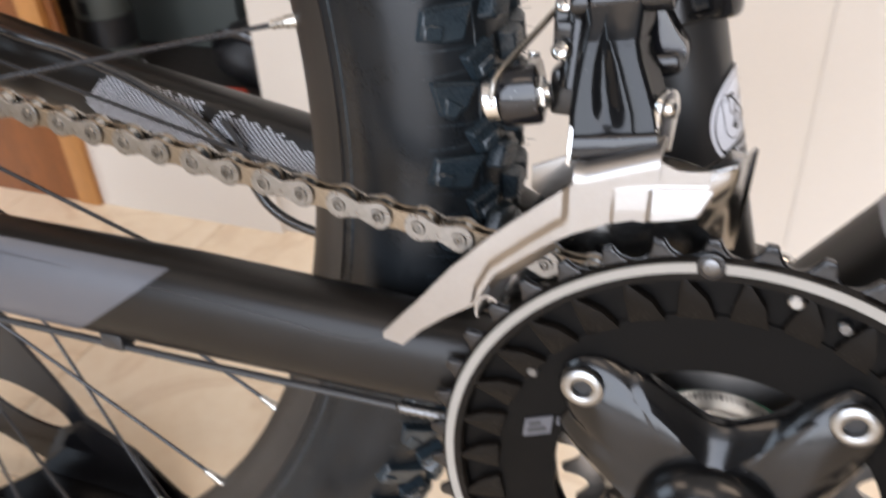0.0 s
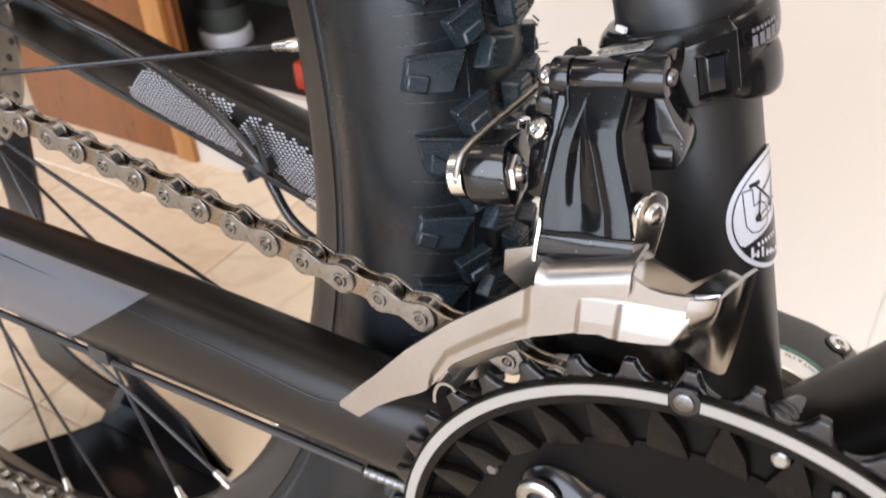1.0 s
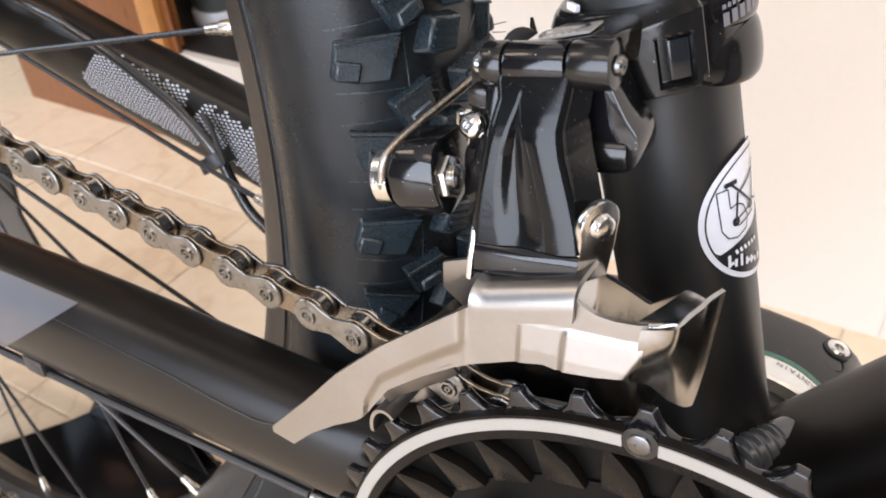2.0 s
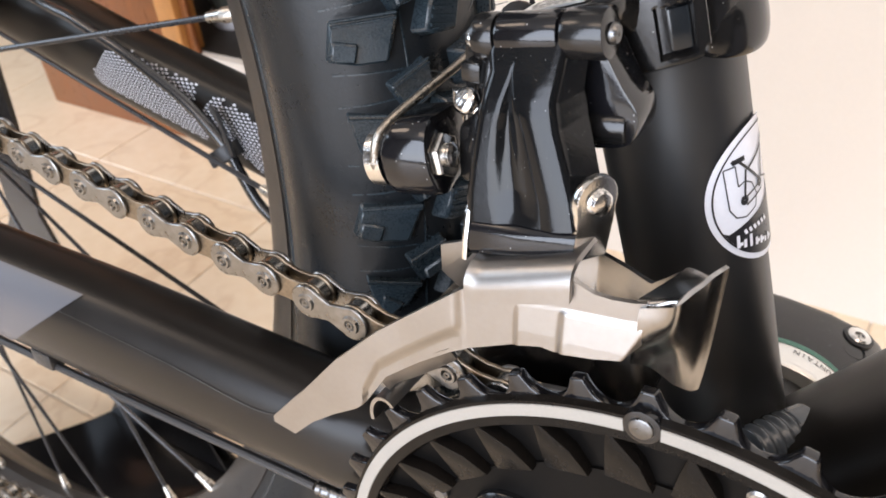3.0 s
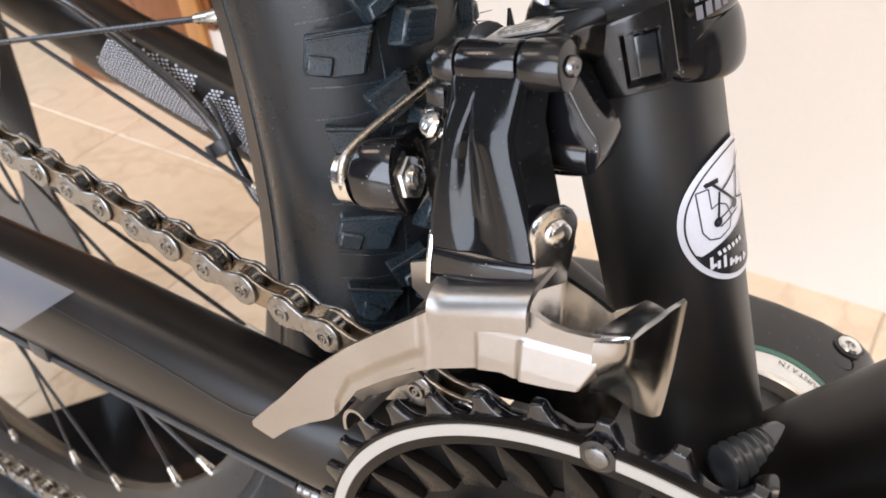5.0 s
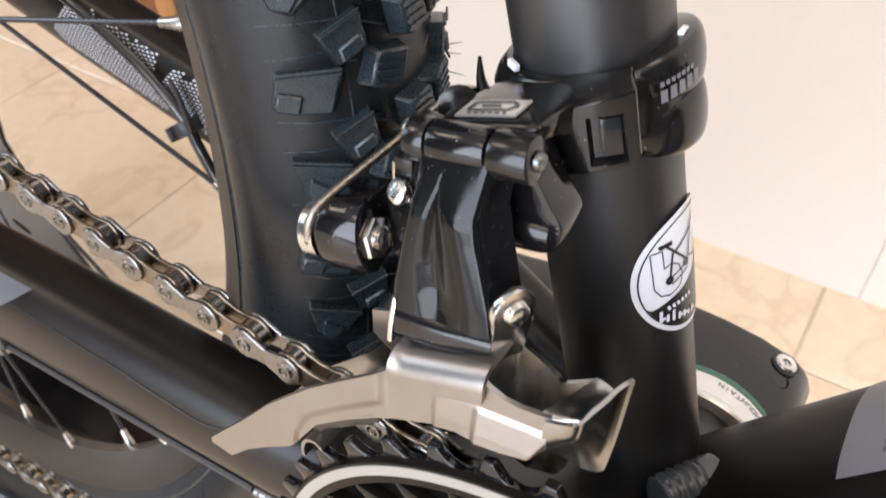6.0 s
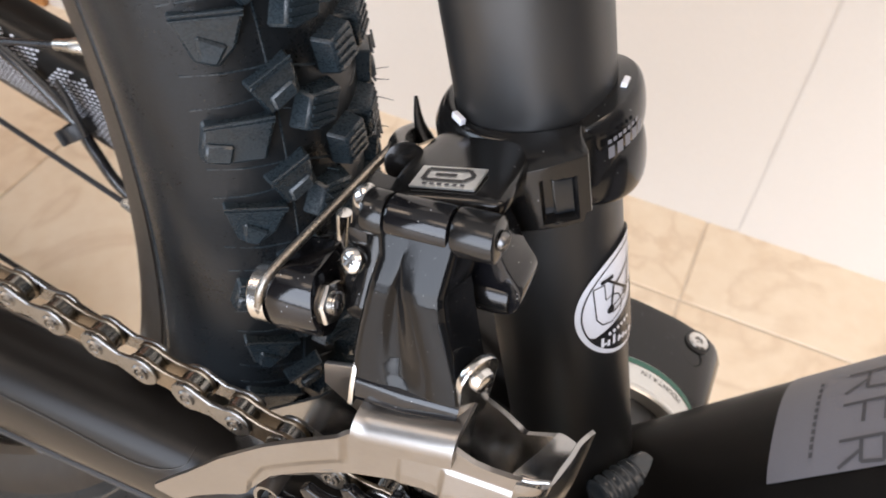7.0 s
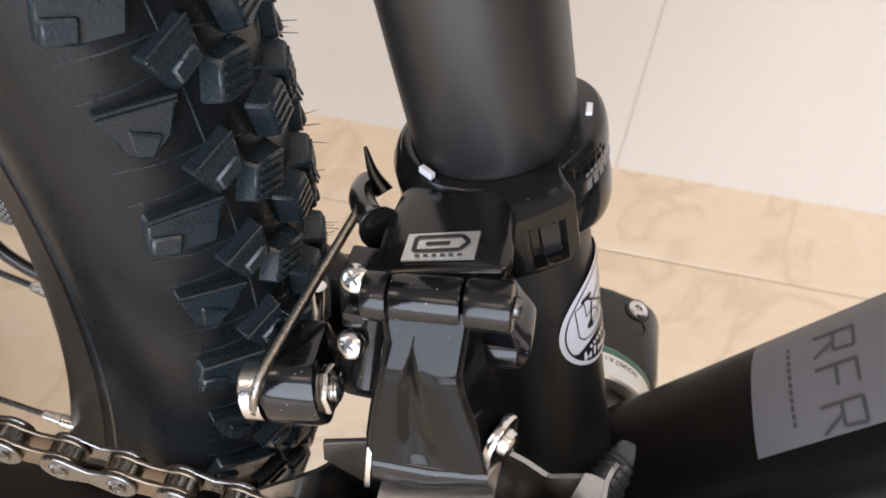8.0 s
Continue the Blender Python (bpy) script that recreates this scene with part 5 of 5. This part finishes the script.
def link_arm():
    rows = []
    n = 96
    for i in range(n + 1):
        z = 138.0 - 30.8 * i / n
        xl, hl, hr, xr = (np.interp(-z, [-q for q in ARM_Z], v) for v in (ARM_L, DISH_L, DISH_R, ARM_R))
        base = knots(z, [103, 106, 112, 127.0, 129.0, 131.0, 137.0, 138.2], [-54.2, -54.4, -53.2, -50.3, -49.6, -48.6, -45.4, -44.4])
        deep = 1.5 * knots(z, [106.5, 109, 113, 121, 128, 133, 134.5], [0, 0.55, 1.0, 1.0, 0.8, 0.35, 0.0])
        row = [(xl + 1.6, base + 4.5), (xl + 0.5, base + 2.6)]
        for k in range(9):
            f = k / 8
            a = radians(90 * f)
            row.append((xl + 1.1 * (1 - math.cos(a)), base + 1.1 * (1 - math.sin(a))))
        for k in range(1, 13):
            row.append((xl + 1.1 + (hl - xl - 1.1) * k / 12, base))
        for k in range(1, 41):
            f = k / 40
            row.append((hl + (hr - hl) * f, base + deep * math.sin(math.pi * f ** 0.8) ** 2))
        for k in range(1, 19):
            f = k / 18
            row.append((hr + (xr - hr) * f, base - 0.35 * math.sin(math.pi * f) * min(1.0, (138 - z) / 12)))
        for k in range(1, 7):
            a = radians(15 * k)
            row.append((xr + 0.8 * math.sin(a), base + 0.8 * (1 - math.cos(a))))
        back = knots(z, [104, 110, 126, 133, 138], [4.0, 6.5, 7.5, 5.5, 2.0])
        for k in range(1, 9):
            row.append((xr + 0.8 + 1.9 * k / 8, base + 0.8 + back * k / 8))
        rows.append([mm(x, y, z + 0.16 * (x + 40.0)) for x, y in row])
    return sheet(rows, 0.0009)


sub("link_arm", link_arm(), ARMBLK, fd, "glossy black pressed link arm with a hollowed middle", 0, 50)
_foot = [[mm(x, -54.0 - d, z1), mm(x, -55.6 - d, z1 - 1.2), mm(x, -56.0 - d, z0 + 1.4), mm(x, -55.2 - d, z0), mm(x, -49, z0 - 0.4), mm(x, -49, z1 + 0.6)] for x, d, z0, z1 in ((-46.4, -0.2, 99.2, 106.6), (-36.0, 0.3, 101.8, 108.2), (-25.8, -0.4, 104.6, 109.8))]
sub("link_foot", grid(_foot, close_v=True)[0], GLOSSBLK, fd, "", 0.0008)
# the arm's rolled top round the upper pivot
sub("arm_knuckle", cyl(mm(-46.3, -42.4, 136.9), mm(-34.8, -42.4, 138.9), 0.0041, seg=36), GLOSSBLK, fd, "", 0.0006)
sub("body_knuckle", cyl(mm(-51.0, -42.4, 136.1), mm(-46.6, -42.4, 136.85), 0.0042, seg=36), ANOD, fd, "", 0.0008)
sub("body_knuckle", cyl(mm(-34.4, -42.4, 138.95), mm(-26.8, -42.4, 140.2), 0.0043, seg=36), ANOD, fd, "", 0.0010)
sub("upper_pivot", x_lathe([(0.0003, 0.0012), (0.0014, 0.0012), (0.0018, 0.0006), (0.0018, 0.0)], mm(-26.8, -42.4, 140.2), 24), SLOT, fd, "steel end of the upper pivot")

# body: a block from the knuckles up to the clamp, its top face sloping back to the tube
_sec = []
for y, x0, x1, rise, thick in ((-38.4, -48.5, -31.0, -1.6, 2.0), (-38.0, -49.4, -29.6, -0.5, 3.6), (-36.8, -50.4, -28.4, 0.0, 4.4), (-30.0, -52.0, -28.6, 0.0, 8.0), (-24.0, -52.5, -29.0, -0.5, 11.0), (-15.0, -52.0, -30.0, -1.4, 12.0), (-8.0, -50.0, -30.0, -2.0, 12.0)):
    ring = []
    for k in range(28):
        a = math.tau * k / 28
        c, w = math.cos(a), math.sin(a)
        u, v = math.copysign(abs(c) ** 0.5, c), math.copysign(abs(w) ** 0.5, w)
        x = (x0 + x1) / 2 + (x1 - x0) / 2 * u
        ring.append(mm(x, y, 140.3 + 0.33 * (x + 40.6) + rise - thick * (0.5 - 0.5 * v)))
    _sec.append(ring)
_bm, _vs = grid(_sec, close_v=True)
cap(_bm, _vs[0])
cap(_bm, _vs[-1])
sub("body", _bm, ANOD, fd, "black forged derailleur body", 0, 50)
sub("body_step", box(mm(-44.6, -41.0, 135.2), mm(-35.6, -38.6, 138.4)), GLOSSBLK, fd, "", 0.0006)


def body_top(u, v, lift):
    """Places on the body's sloping top: u along x, v back towards the tube."""
    z = 0.1404 + v * 0.02 + (u + 0.0406) * 0.33
    return Vector((u, -0.0362 + v, z + lift + 0.0002))


_q = [[body_top(u, v, 0) for v in (0.0, 0.003, 0.0062)] for u in np.linspace(-0.0465, -0.0345, 5)]
plaque = sub("name_plaque", sheet(_q, 0.0004), CUP, fd, "small silver plaque with a dark emblem")
strokes([((-0.0450, 0.0020), (-0.0450, 0.0052)), ((-0.0450, 0.0052), (-0.0374, 0.0052)), ((-0.0450, 0.0020), (-0.0374, 0.0020)), ((-0.0374, 0.0020), (-0.0360, 0.0036)), ((-0.0360, 0.0036), (-0.0374, 0.0052)), ((-0.0432, 0.0036), (-0.0392, 0.0036))], 0.00075, 0.0006, STICKB, fd, body_top)
strokes([((-0.0445 + 0.0014 * k, 0.0008), (-0.0437 + 0.0014 * k, 0.0008)) for k in range(6)], 0.0006, 0.0006, DARKPRINT, fd, body_top)

# clamp band round the seat tube
TUBE_AX = (seat_axis(0.2) - seat_axis(0)).normalized()


def round_tube(profile, z, seg=72, a0=0.0, a1=math.tau, closed=True):
    """Turns (radius, height) pairs about the seat tube at height z."""
    bm = bmesh.new()
    full = abs(a1 - a0 - math.tau) < 1e-6
    o = seat_axis(z)
    ex = Vector((1, 0, 0)) - TUBE_AX * TUBE_AX.x
    ex.normalize()
    ey = TUBE_AX.cross(ex)
    rows = []
    for i in range(seg if full else seg + 1):
        a = a0 + (a1 - a0) * i / seg
        rows.append([o + (ex * math.cos(a) + ey * math.sin(a)) * r + TUBE_AX * h for r, h in profile])
    _, vs = grid(rows, bm, close_u=full, close_v=closed)
    if not full:
        cap(bm, vs[0])
        cap(bm, vs[-1])
    return bm


CL_Z = 0.1345
sub("clamp_band", round_tube([(0.0164, -0.0075), (0.0184, -0.0075), (0.0196, -0.0062), (0.0196, 0.0050), (0.0184, 0.0068), (0.0164, 0.0072)], CL_Z), ANOD, fd, "black clamp band", 0.0004)


def hinge_block():
    """Broad forged block of the clamp with a square window sunk into it."""
    o, ex = seat_axis(CL_Z), (Vector((1, 0, 0)) - TUBE_AX * TUBE_AX.x).normalized()
    ey = TUBE_AX.cross(ex)
    rows = []
    for i in range(91):
        deg = -106 + 62 * i / 90
        row = [o + (ex * math.cos(radians(deg)) + ey * math.sin(radians(deg))) * 0.0166 + TUBE_AX * -0.0092]
        lo, hi = knots(deg, [-106, -60, -53, -51.5, -44], [-10.4, -9.6, -9.4, -7.4, -7.0]), knots(deg, [-106, -75, -58, -44], [5.6, 6.8, 8.2, 8.6])
        for j in range(61):
            f = j / 60
            h = lo + (hi - lo) * f
            r = 20.0 + 6.4 * bump01(deg, -140, -47.0, 5.0) * min(1.0, math.sin(math.pi * min(1, max(0, f))) * 3.2) ** 0.5
            r -= 2.6 * bump01(deg, -69.0, -55.0, 0.9) * bump01(h, -6.6, 2.6, 0.5)
            row.append(o + (ex * math.cos(radians(deg)) + ey * math.sin(radians(deg))) * (r * 0.001) + TUBE_AX * (h * 0.001))
        row.append(o + (ex * math.cos(radians(deg)) + ey * math.sin(radians(deg))) * 0.0166 + TUBE_AX * 0.0072)
        rows.append(row)
    bm, vs = grid(rows, close_v=True)
    cap(bm, vs[0])
    cap(bm, vs[-1])
    return bm


sub("hinge_block", hinge_block(), ANOD, fd, "black hinge block of the clamp with a sunk square window", 0, 45)
sub("hinge_window", round_tube([(0.0236, -0.0060), (0.0250, -0.0058), (0.0250, 0.0018), (0.0236, 0.0020)], CL_Z, 8, radians(-64.2), radians(-55.4)), HINGE, fd, "grey square hinge plate", 0.0002)
for nm, a0, a1, r, hz, hh in (("clamp_lug", -46, 66, 0.0206, 0.0036, 0.0057), ("clamp_lug", -46, 60, 0.0206, -0.0076, 0.0062)):
    bm = bmesh.new()
    rows = []
    o = seat_axis(CL_Z)
    ex = (Vector((1, 0, 0)) - TUBE_AX * TUBE_AX.x).normalized()
    ey = TUBE_AX.cross(ex)
    for i in range(37):
        f = i / 36
        a = radians(a0 + (a1 - a0) * f)
        k = max(0.0, math.sin(math.pi * f)) ** 0.6
        u = ex * math.cos(a) + ey * math.sin(a)
        hk = hh * (0.35 + 0.65 * k)
        row = [o + u * 0.0158 + TUBE_AX * (hz - hk)]
        for j in range(13):
            b = math.pi * j / 12
            row.append(o + u * (0.0172 + (r - 0.0172) * (0.25 + 0.75 * k) * math.sin(b) ** 0.4 + 0.0008 * k) + TUBE_AX * (hz - hk * math.cos(b)))
        row.append(o + u * 0.0158 + TUBE_AX * (hz + hk))
        rows.append(row)
    _, vs = grid(rows, bm, close_v=True)
    cap(bm, vs[0])
    cap(bm, vs[-1])
    sub(nm, bm, ANOD, fd, "rounded black clamp lug")
# pale maker's bars on the lug
_o = seat_axis(CL_Z)
_ex = (Vector((1, 0, 0)) - TUBE_AX * TUBE_AX.x).normalized()
_ey = TUBE_AX.cross(_ex)


def lug_skin(u, v, lift):
    a = radians(-33) + u / 0.0212
    return _o + (_ex * math.cos(a) + _ey * math.sin(a)) * (0.0214 + lift) + TUBE_AX * (0.0016 + v)


strokes([((0.0 + 0.0022 * k, 0.0002 * k), (0.0015 + 0.0022 * k, 0.0002 * k)) for k in range(5)], 0.0025, 0.0003, LABEL, fd, lug_skin)
strokes([((0.0 + 0.0013 * k, 0.0024 + 0.0001 * k), (0.0009 + 0.0013 * k, 0.0024 + 0.0001 * k)) for k in range(7)], 0.0009, 0.0003, LABEL, fd, lug_skin)
# two tabs of the clamp's liner at its upper edge; white carries their glint
for c in (mm(-47.0, -13.9, 139.4), mm(-20.0, 1.6, 147.9)):
    d = (Vector(c) - seat_axis(0.1415)).normalized()
    _b = box((-0.0016, -0.0006, -0.0007), (0.0016, 0.0006, 0.0007))
    _b.transform(Matrix.Translation(c) @ Vector((0, 1, 0)).rotation_difference(Vector((d.x, d.y, 0)).normalized()).to_matrix().to_4x4())
    sub("liner_tab", _b, STICKW, fd, "clamp liner tab, its glint put into a white colour", 0.0002)
# raised arm at the clamp's rear with the cable guide and a hooked fin
sub("rear_ear", round_tube([(0.0165, -0.0085), (0.0200, -0.0080), (0.0212, -0.0040), (0.0210, 0.0030), (0.0196, 0.0058), (0.0165, 0.0064)], CL_Z, 40, radians(120), radians(255)), ANOD, fd, "black rear ear of the clamp", 0.0010)
_bm = tube(smooth_path([mm(-53, -24, 133), mm(-58, -16, 129), mm(-61, -8, 125), mm(-62, 0, 121)]), [0.0044, 0.0038, 0.0033, 0.0030] + [0.0027] * 21, 16)
sub("cable_arm", _bm, ANOD, fd, "black cable guide arm", 0.0006)
_bm = tube(smooth_path([mm(-57, -5, 124), mm(-60, -3, 127), mm(-62.5, 0, 131)]), [0.0020 - 0.00010 * k for k in range(17)], 12)
sub("hooked_fin", _bm, ANOD, fd)

# adjusting screws with crossed slots


def screw(c, d, r=0.0027, l=0.006):
    d = Vector(d).normalized()
    q = Vector((0, 1, 0)).rotation_difference(d).to_matrix().to_4x4()
    m = Matrix.Translation(c) @ q
    bm = lathe([(0.0002, 0.0002), (r * 0.45, 0.0001), (r * 0.78, -0.0002), (r * 0.96, -0.0007), (r, -0.0012), (r * 0.96, -0.0019), (r * 0.62, -0.0020)] + [(r * (0.62 if k % 2 else 0.52), -0.0022 - 0.00035 * k) for k in range(12)], (0, 0, 0), 28, closed=False)
    bm.transform(m)
    ob = sub("adjusting_screw", bm, CHROME, fd, "zinc-plated cross-head adjusting screw")
    # raised darker bars stand in for the shade inside a cut cross
    for k in (0, 90):
        b = box((-r * 0.52, -0.0002, -0.00022), (r * 0.52, 0.00024, 0.00022))
        b.transform(m @ Matrix.Rotation(radians(k + 25), 4, "Y"))
        sub("cross_slot", b, SLOT, fd)


screw(Vector(mm(-53.4, -45.2, 125.2)), (-0.25, -0.72, 0.60))
screw(Vector(mm(-54.0, -39.2, 135.6)), (-0.15, -0.70, 0.68))
sub("screw_block", box(mm(-56.6, -39.0, 121.5), mm(-49.8, -30, 134.5)), ANOD, fd, "", 0.0010)
sub("limit_tab", box(mm(-55.0, -43.0, 127.2), mm(-51.0, -38.5, 131.0)), ANOD, fd, "", 0.0006)

# cable lever: a rounded black block on a bolt that lies along the bicycle; washer behind, nut in front
TL = Matrix.Translation(mm(-63, -47.6, 112.4)) @ Matrix.Rotation(radians(5), 4, "Z") @ Matrix.Rotation(radians(-12), 4, "Y")


def lever_block():
    bm = bmesh.new()
    o = []
    for k in range(17):
        a = radians(75 + 210 * k / 16)
        o.append((0.0058 * math.cos(a), 0.0080 * math.sin(a)))
    o += [(0.0105, -0.0058), (0.0120, 0.0), (0.0105, 0.0070)]
    a = [bm.verts.new((-0.0044, y, z)) for y, z in o]
    b = [bm.verts.new((0.0060, y, z)) for y, z in o]
    bm.faces.new(a)
    bm.faces.new(b[::-1])
    for k in range(len(o)):
        bm.faces.new([a[k], b[k], b[(k + 1) % len(o)], a[(k + 1) % len(o)]])
    finish(bm, 0.0013)
    bm.transform(TL)
    return bm


sub("lever_arm", box(mm(-56.0, -43.4, 106.5), mm(-45.5, -33.0, 119.0)), ANOD, fd, "", 0.0020)
lever = sub("cable_lever", lever_block(), GLOSSBLK, fd, "rounded black cable lever")
for nm, bm, m, lab in (
        ("clamp_nut", finish(cyl((0.0059, 0, 0), (0.0076, 0, 0), 0.0046, seg=6), 0.0005), CHROME, "hexagonal cable clamp nut"),
        ("clamp_bolt_end", x_lathe([(0.0003, 0.0090), (0.0016, 0.0090)] + [(0.0024 - 0.0003 * (k % 2), 0.0086 - 0.0003 * k) for k in range(5)] + [(0.0030, 0.0073)], (0, 0, 0), 24), CHROME, "threaded bolt end"),
        ("cable_washer", x_lathe([(0.0003, -0.0088), (0.0050, -0.0088), (0.0058, -0.0081), (0.0060, -0.0046), (0.0003, -0.0046)], (0, 0, 0), 32), CHROME, "polished cable washer")):
    bm.transform(TL)
    sub(nm, bm, m, fd, lab)
sub("inner_cable", tube(smooth_path([mm(-68.2, -52.0, 108.0), mm(-68.4, -53.2, 113.0), mm(-67.4, -50.0, 119.0), mm(-63, -32, 125.0), mm(-59.5, -20, 129.8), mm(-58.8, -16, 130.6)], 10), 0.00095, 12), CABLE, fd, "bare steel gear cable")
sub("rear_link", tube([mm(-50, -36, 134), mm(-50, -40, 122), mm(-50, -43, 114)], [0.0042, 0.0038, 0.0042], 16, flat=0.9), ANOD, fd, "rear link of the parallelogram")
sub("lower_bar", cyl(mm(-37.5, -36.5, 120.2), mm(-24.5, -36.0, 122.0), 0.0036, seg=28), ANOD, fd, "", 0.0008)
_ch = [(-33.4, 139.0), (-30.6, 137.0), (-25.8, 129.6), (-22.9, 125.8), (-22.6, 122.0), (-24.0, 119.2), (-28.0, 117.8), (-33.1, 117.4), (-36.0, 120.6), (-34.6, 126.0), (-34.0, 132.0)]
_cl = smooth_path([(x, 0, z) for x, z in _ch + _ch[:1]], 4)[:-1]
sub("side_cheek", plate([(v.x * 0.001, v.z * 0.001) for v in _cl], -0.0384, -0.0290), GLOSSBLK, fd, "angular black cheek of the body", 0.0014)
sub("barrel_end", cyl(mm(-64.0, -28.5, 119), mm(-64.2, -29.0, 108), 0.0017, 0.0014, seg=18), CHROME, fd, "silver cable end", 0.0003)

# ---- rear stand that carries the axle ----


def wheel_stand():
    """Folded black sheet metal: a foot on the floor and an upright with oval holes up to the axle."""
    top = new("bicycle_stand")
    top.location = (-0.47, 0.10, 0)
    off = Vector((0.47, -0.10, 0))
    out = [(-0.587, 0.036), (-0.512, 0.004), (-0.374, 0.004), (-0.409, 0.046), (-0.450, 0.071), (-0.465, 0.102), (-0.489, 0.143), (-0.502, 0.205), (-0.480, 0.285), (-0.462, 0.370), (-0.430, 0.372), (-0.428, 0.395), (-0.560, 0.395), (-0.620, 0.30), (-0.632, 0.17), (-0.594, 0.090)]
    cu = bpy.data.curves.new("upright", "CURVE")
    cu.dimensions, cu.fill_mode, cu.extrude, cu.bevel_depth = "2D", "BOTH", 0.0012, 0.0004

    def loop(pts):
        sp = cu.splines.new("POLY")
        sp.points.add(len(pts) - 1)
        for q, (x, z) in zip(sp.points, pts):
            q.co = (x, z, 0, 1)
        sp.use_cyclic_u = True

    def oval(cx, cz, a, b, turn):
        t = radians(turn)
        return [(cx + a * math.cos(k) * math.cos(t) - b * math.sin(k) * math.sin(t), cz + a * math.cos(k) * math.sin(t) + b * math.sin(k) * math.cos(t)) for k in np.linspace(0, math.tau, 33)[:-1]]
    loop(out)
    loop(oval(-0.508, 0.070, 0.042, 0.019, -17))
    loop(oval(-0.560, 0.225, 0.050, 0.026, 80))
    loop(oval(-0.537, 0.1075, 0.0115, 0.004, -15))
    tmp = bpy.data.objects.new("upright", cu)
    scene.collection.objects.link(tmp)
    me = bpy.data.meshes.new_from_object(tmp.evaluated_get(bpy.context.evaluated_depsgraph_get()))
    bpy.data.objects.remove(tmp)
    me.transform(Matrix.Translation((0, 0.0995, 0)) @ Matrix.Rotation(radians(90), 4, "X"))
    me.materials.clear()
    me.materials.append(STAND)
    up = part("upright", me, STAND, top, "glossy black folded upright plate with oval holes")
    up.location = off
    bm = bmesh.new()
    g = [(-0.511, 0.0045), (-0.375, 0.0045), (-0.408, 0.045), (-0.449, 0.070), (-0.480, 0.052)]
    lo = [bm.verts.new((x, 0.0965 - 0.35 * max(0, 0.03 - z), z)) for x, z in g]
    hi = [bm.verts.new((x, 0.0980 - 0.35 * max(0, 0.03 - z), z)) for x, z in g]
    bm.faces.new(lo)
    bm.faces.new(hi[::-1])
    for i in range(len(g)):
        bm.faces.new([lo[i], hi[i], hi[(i + 1) % 5], lo[(i + 1) % 5]])
    part("gusset", finish(bm, 0.0004), STAND, top, "folded black gusset").location = off
    foot = [(-0.374, 0.1035), (-0.505, 0.1035), (-0.520, 0.075), (-0.548, 0.035), (-0.600, -0.03), (-0.600, -0.16), (-0.365, -0.16), (-0.355, -0.03)]
    bm = bmesh.new()
    lo = [bm.verts.new((x, y, 0.0004)) for x, y in foot]
    hi = [bm.verts.new((x, y, 0.0034)) for x, y in foot]
    bm.faces.new(lo[::-1])
    bm.faces.new(hi)
    for i in range(len(foot)):
        bm.faces.new([lo[i], lo[(i + 1) % len(foot)], hi[(i + 1) % len(foot)], hi[i]])
    ft = part("foot", finish(bm, 0.0008), STAND, top, "glossy black foot plate")
    ft.location = off
    tagged(top, "glossy black sheet metal bicycle stand on the tile floor", "bicycle stand")


wheel_stand()
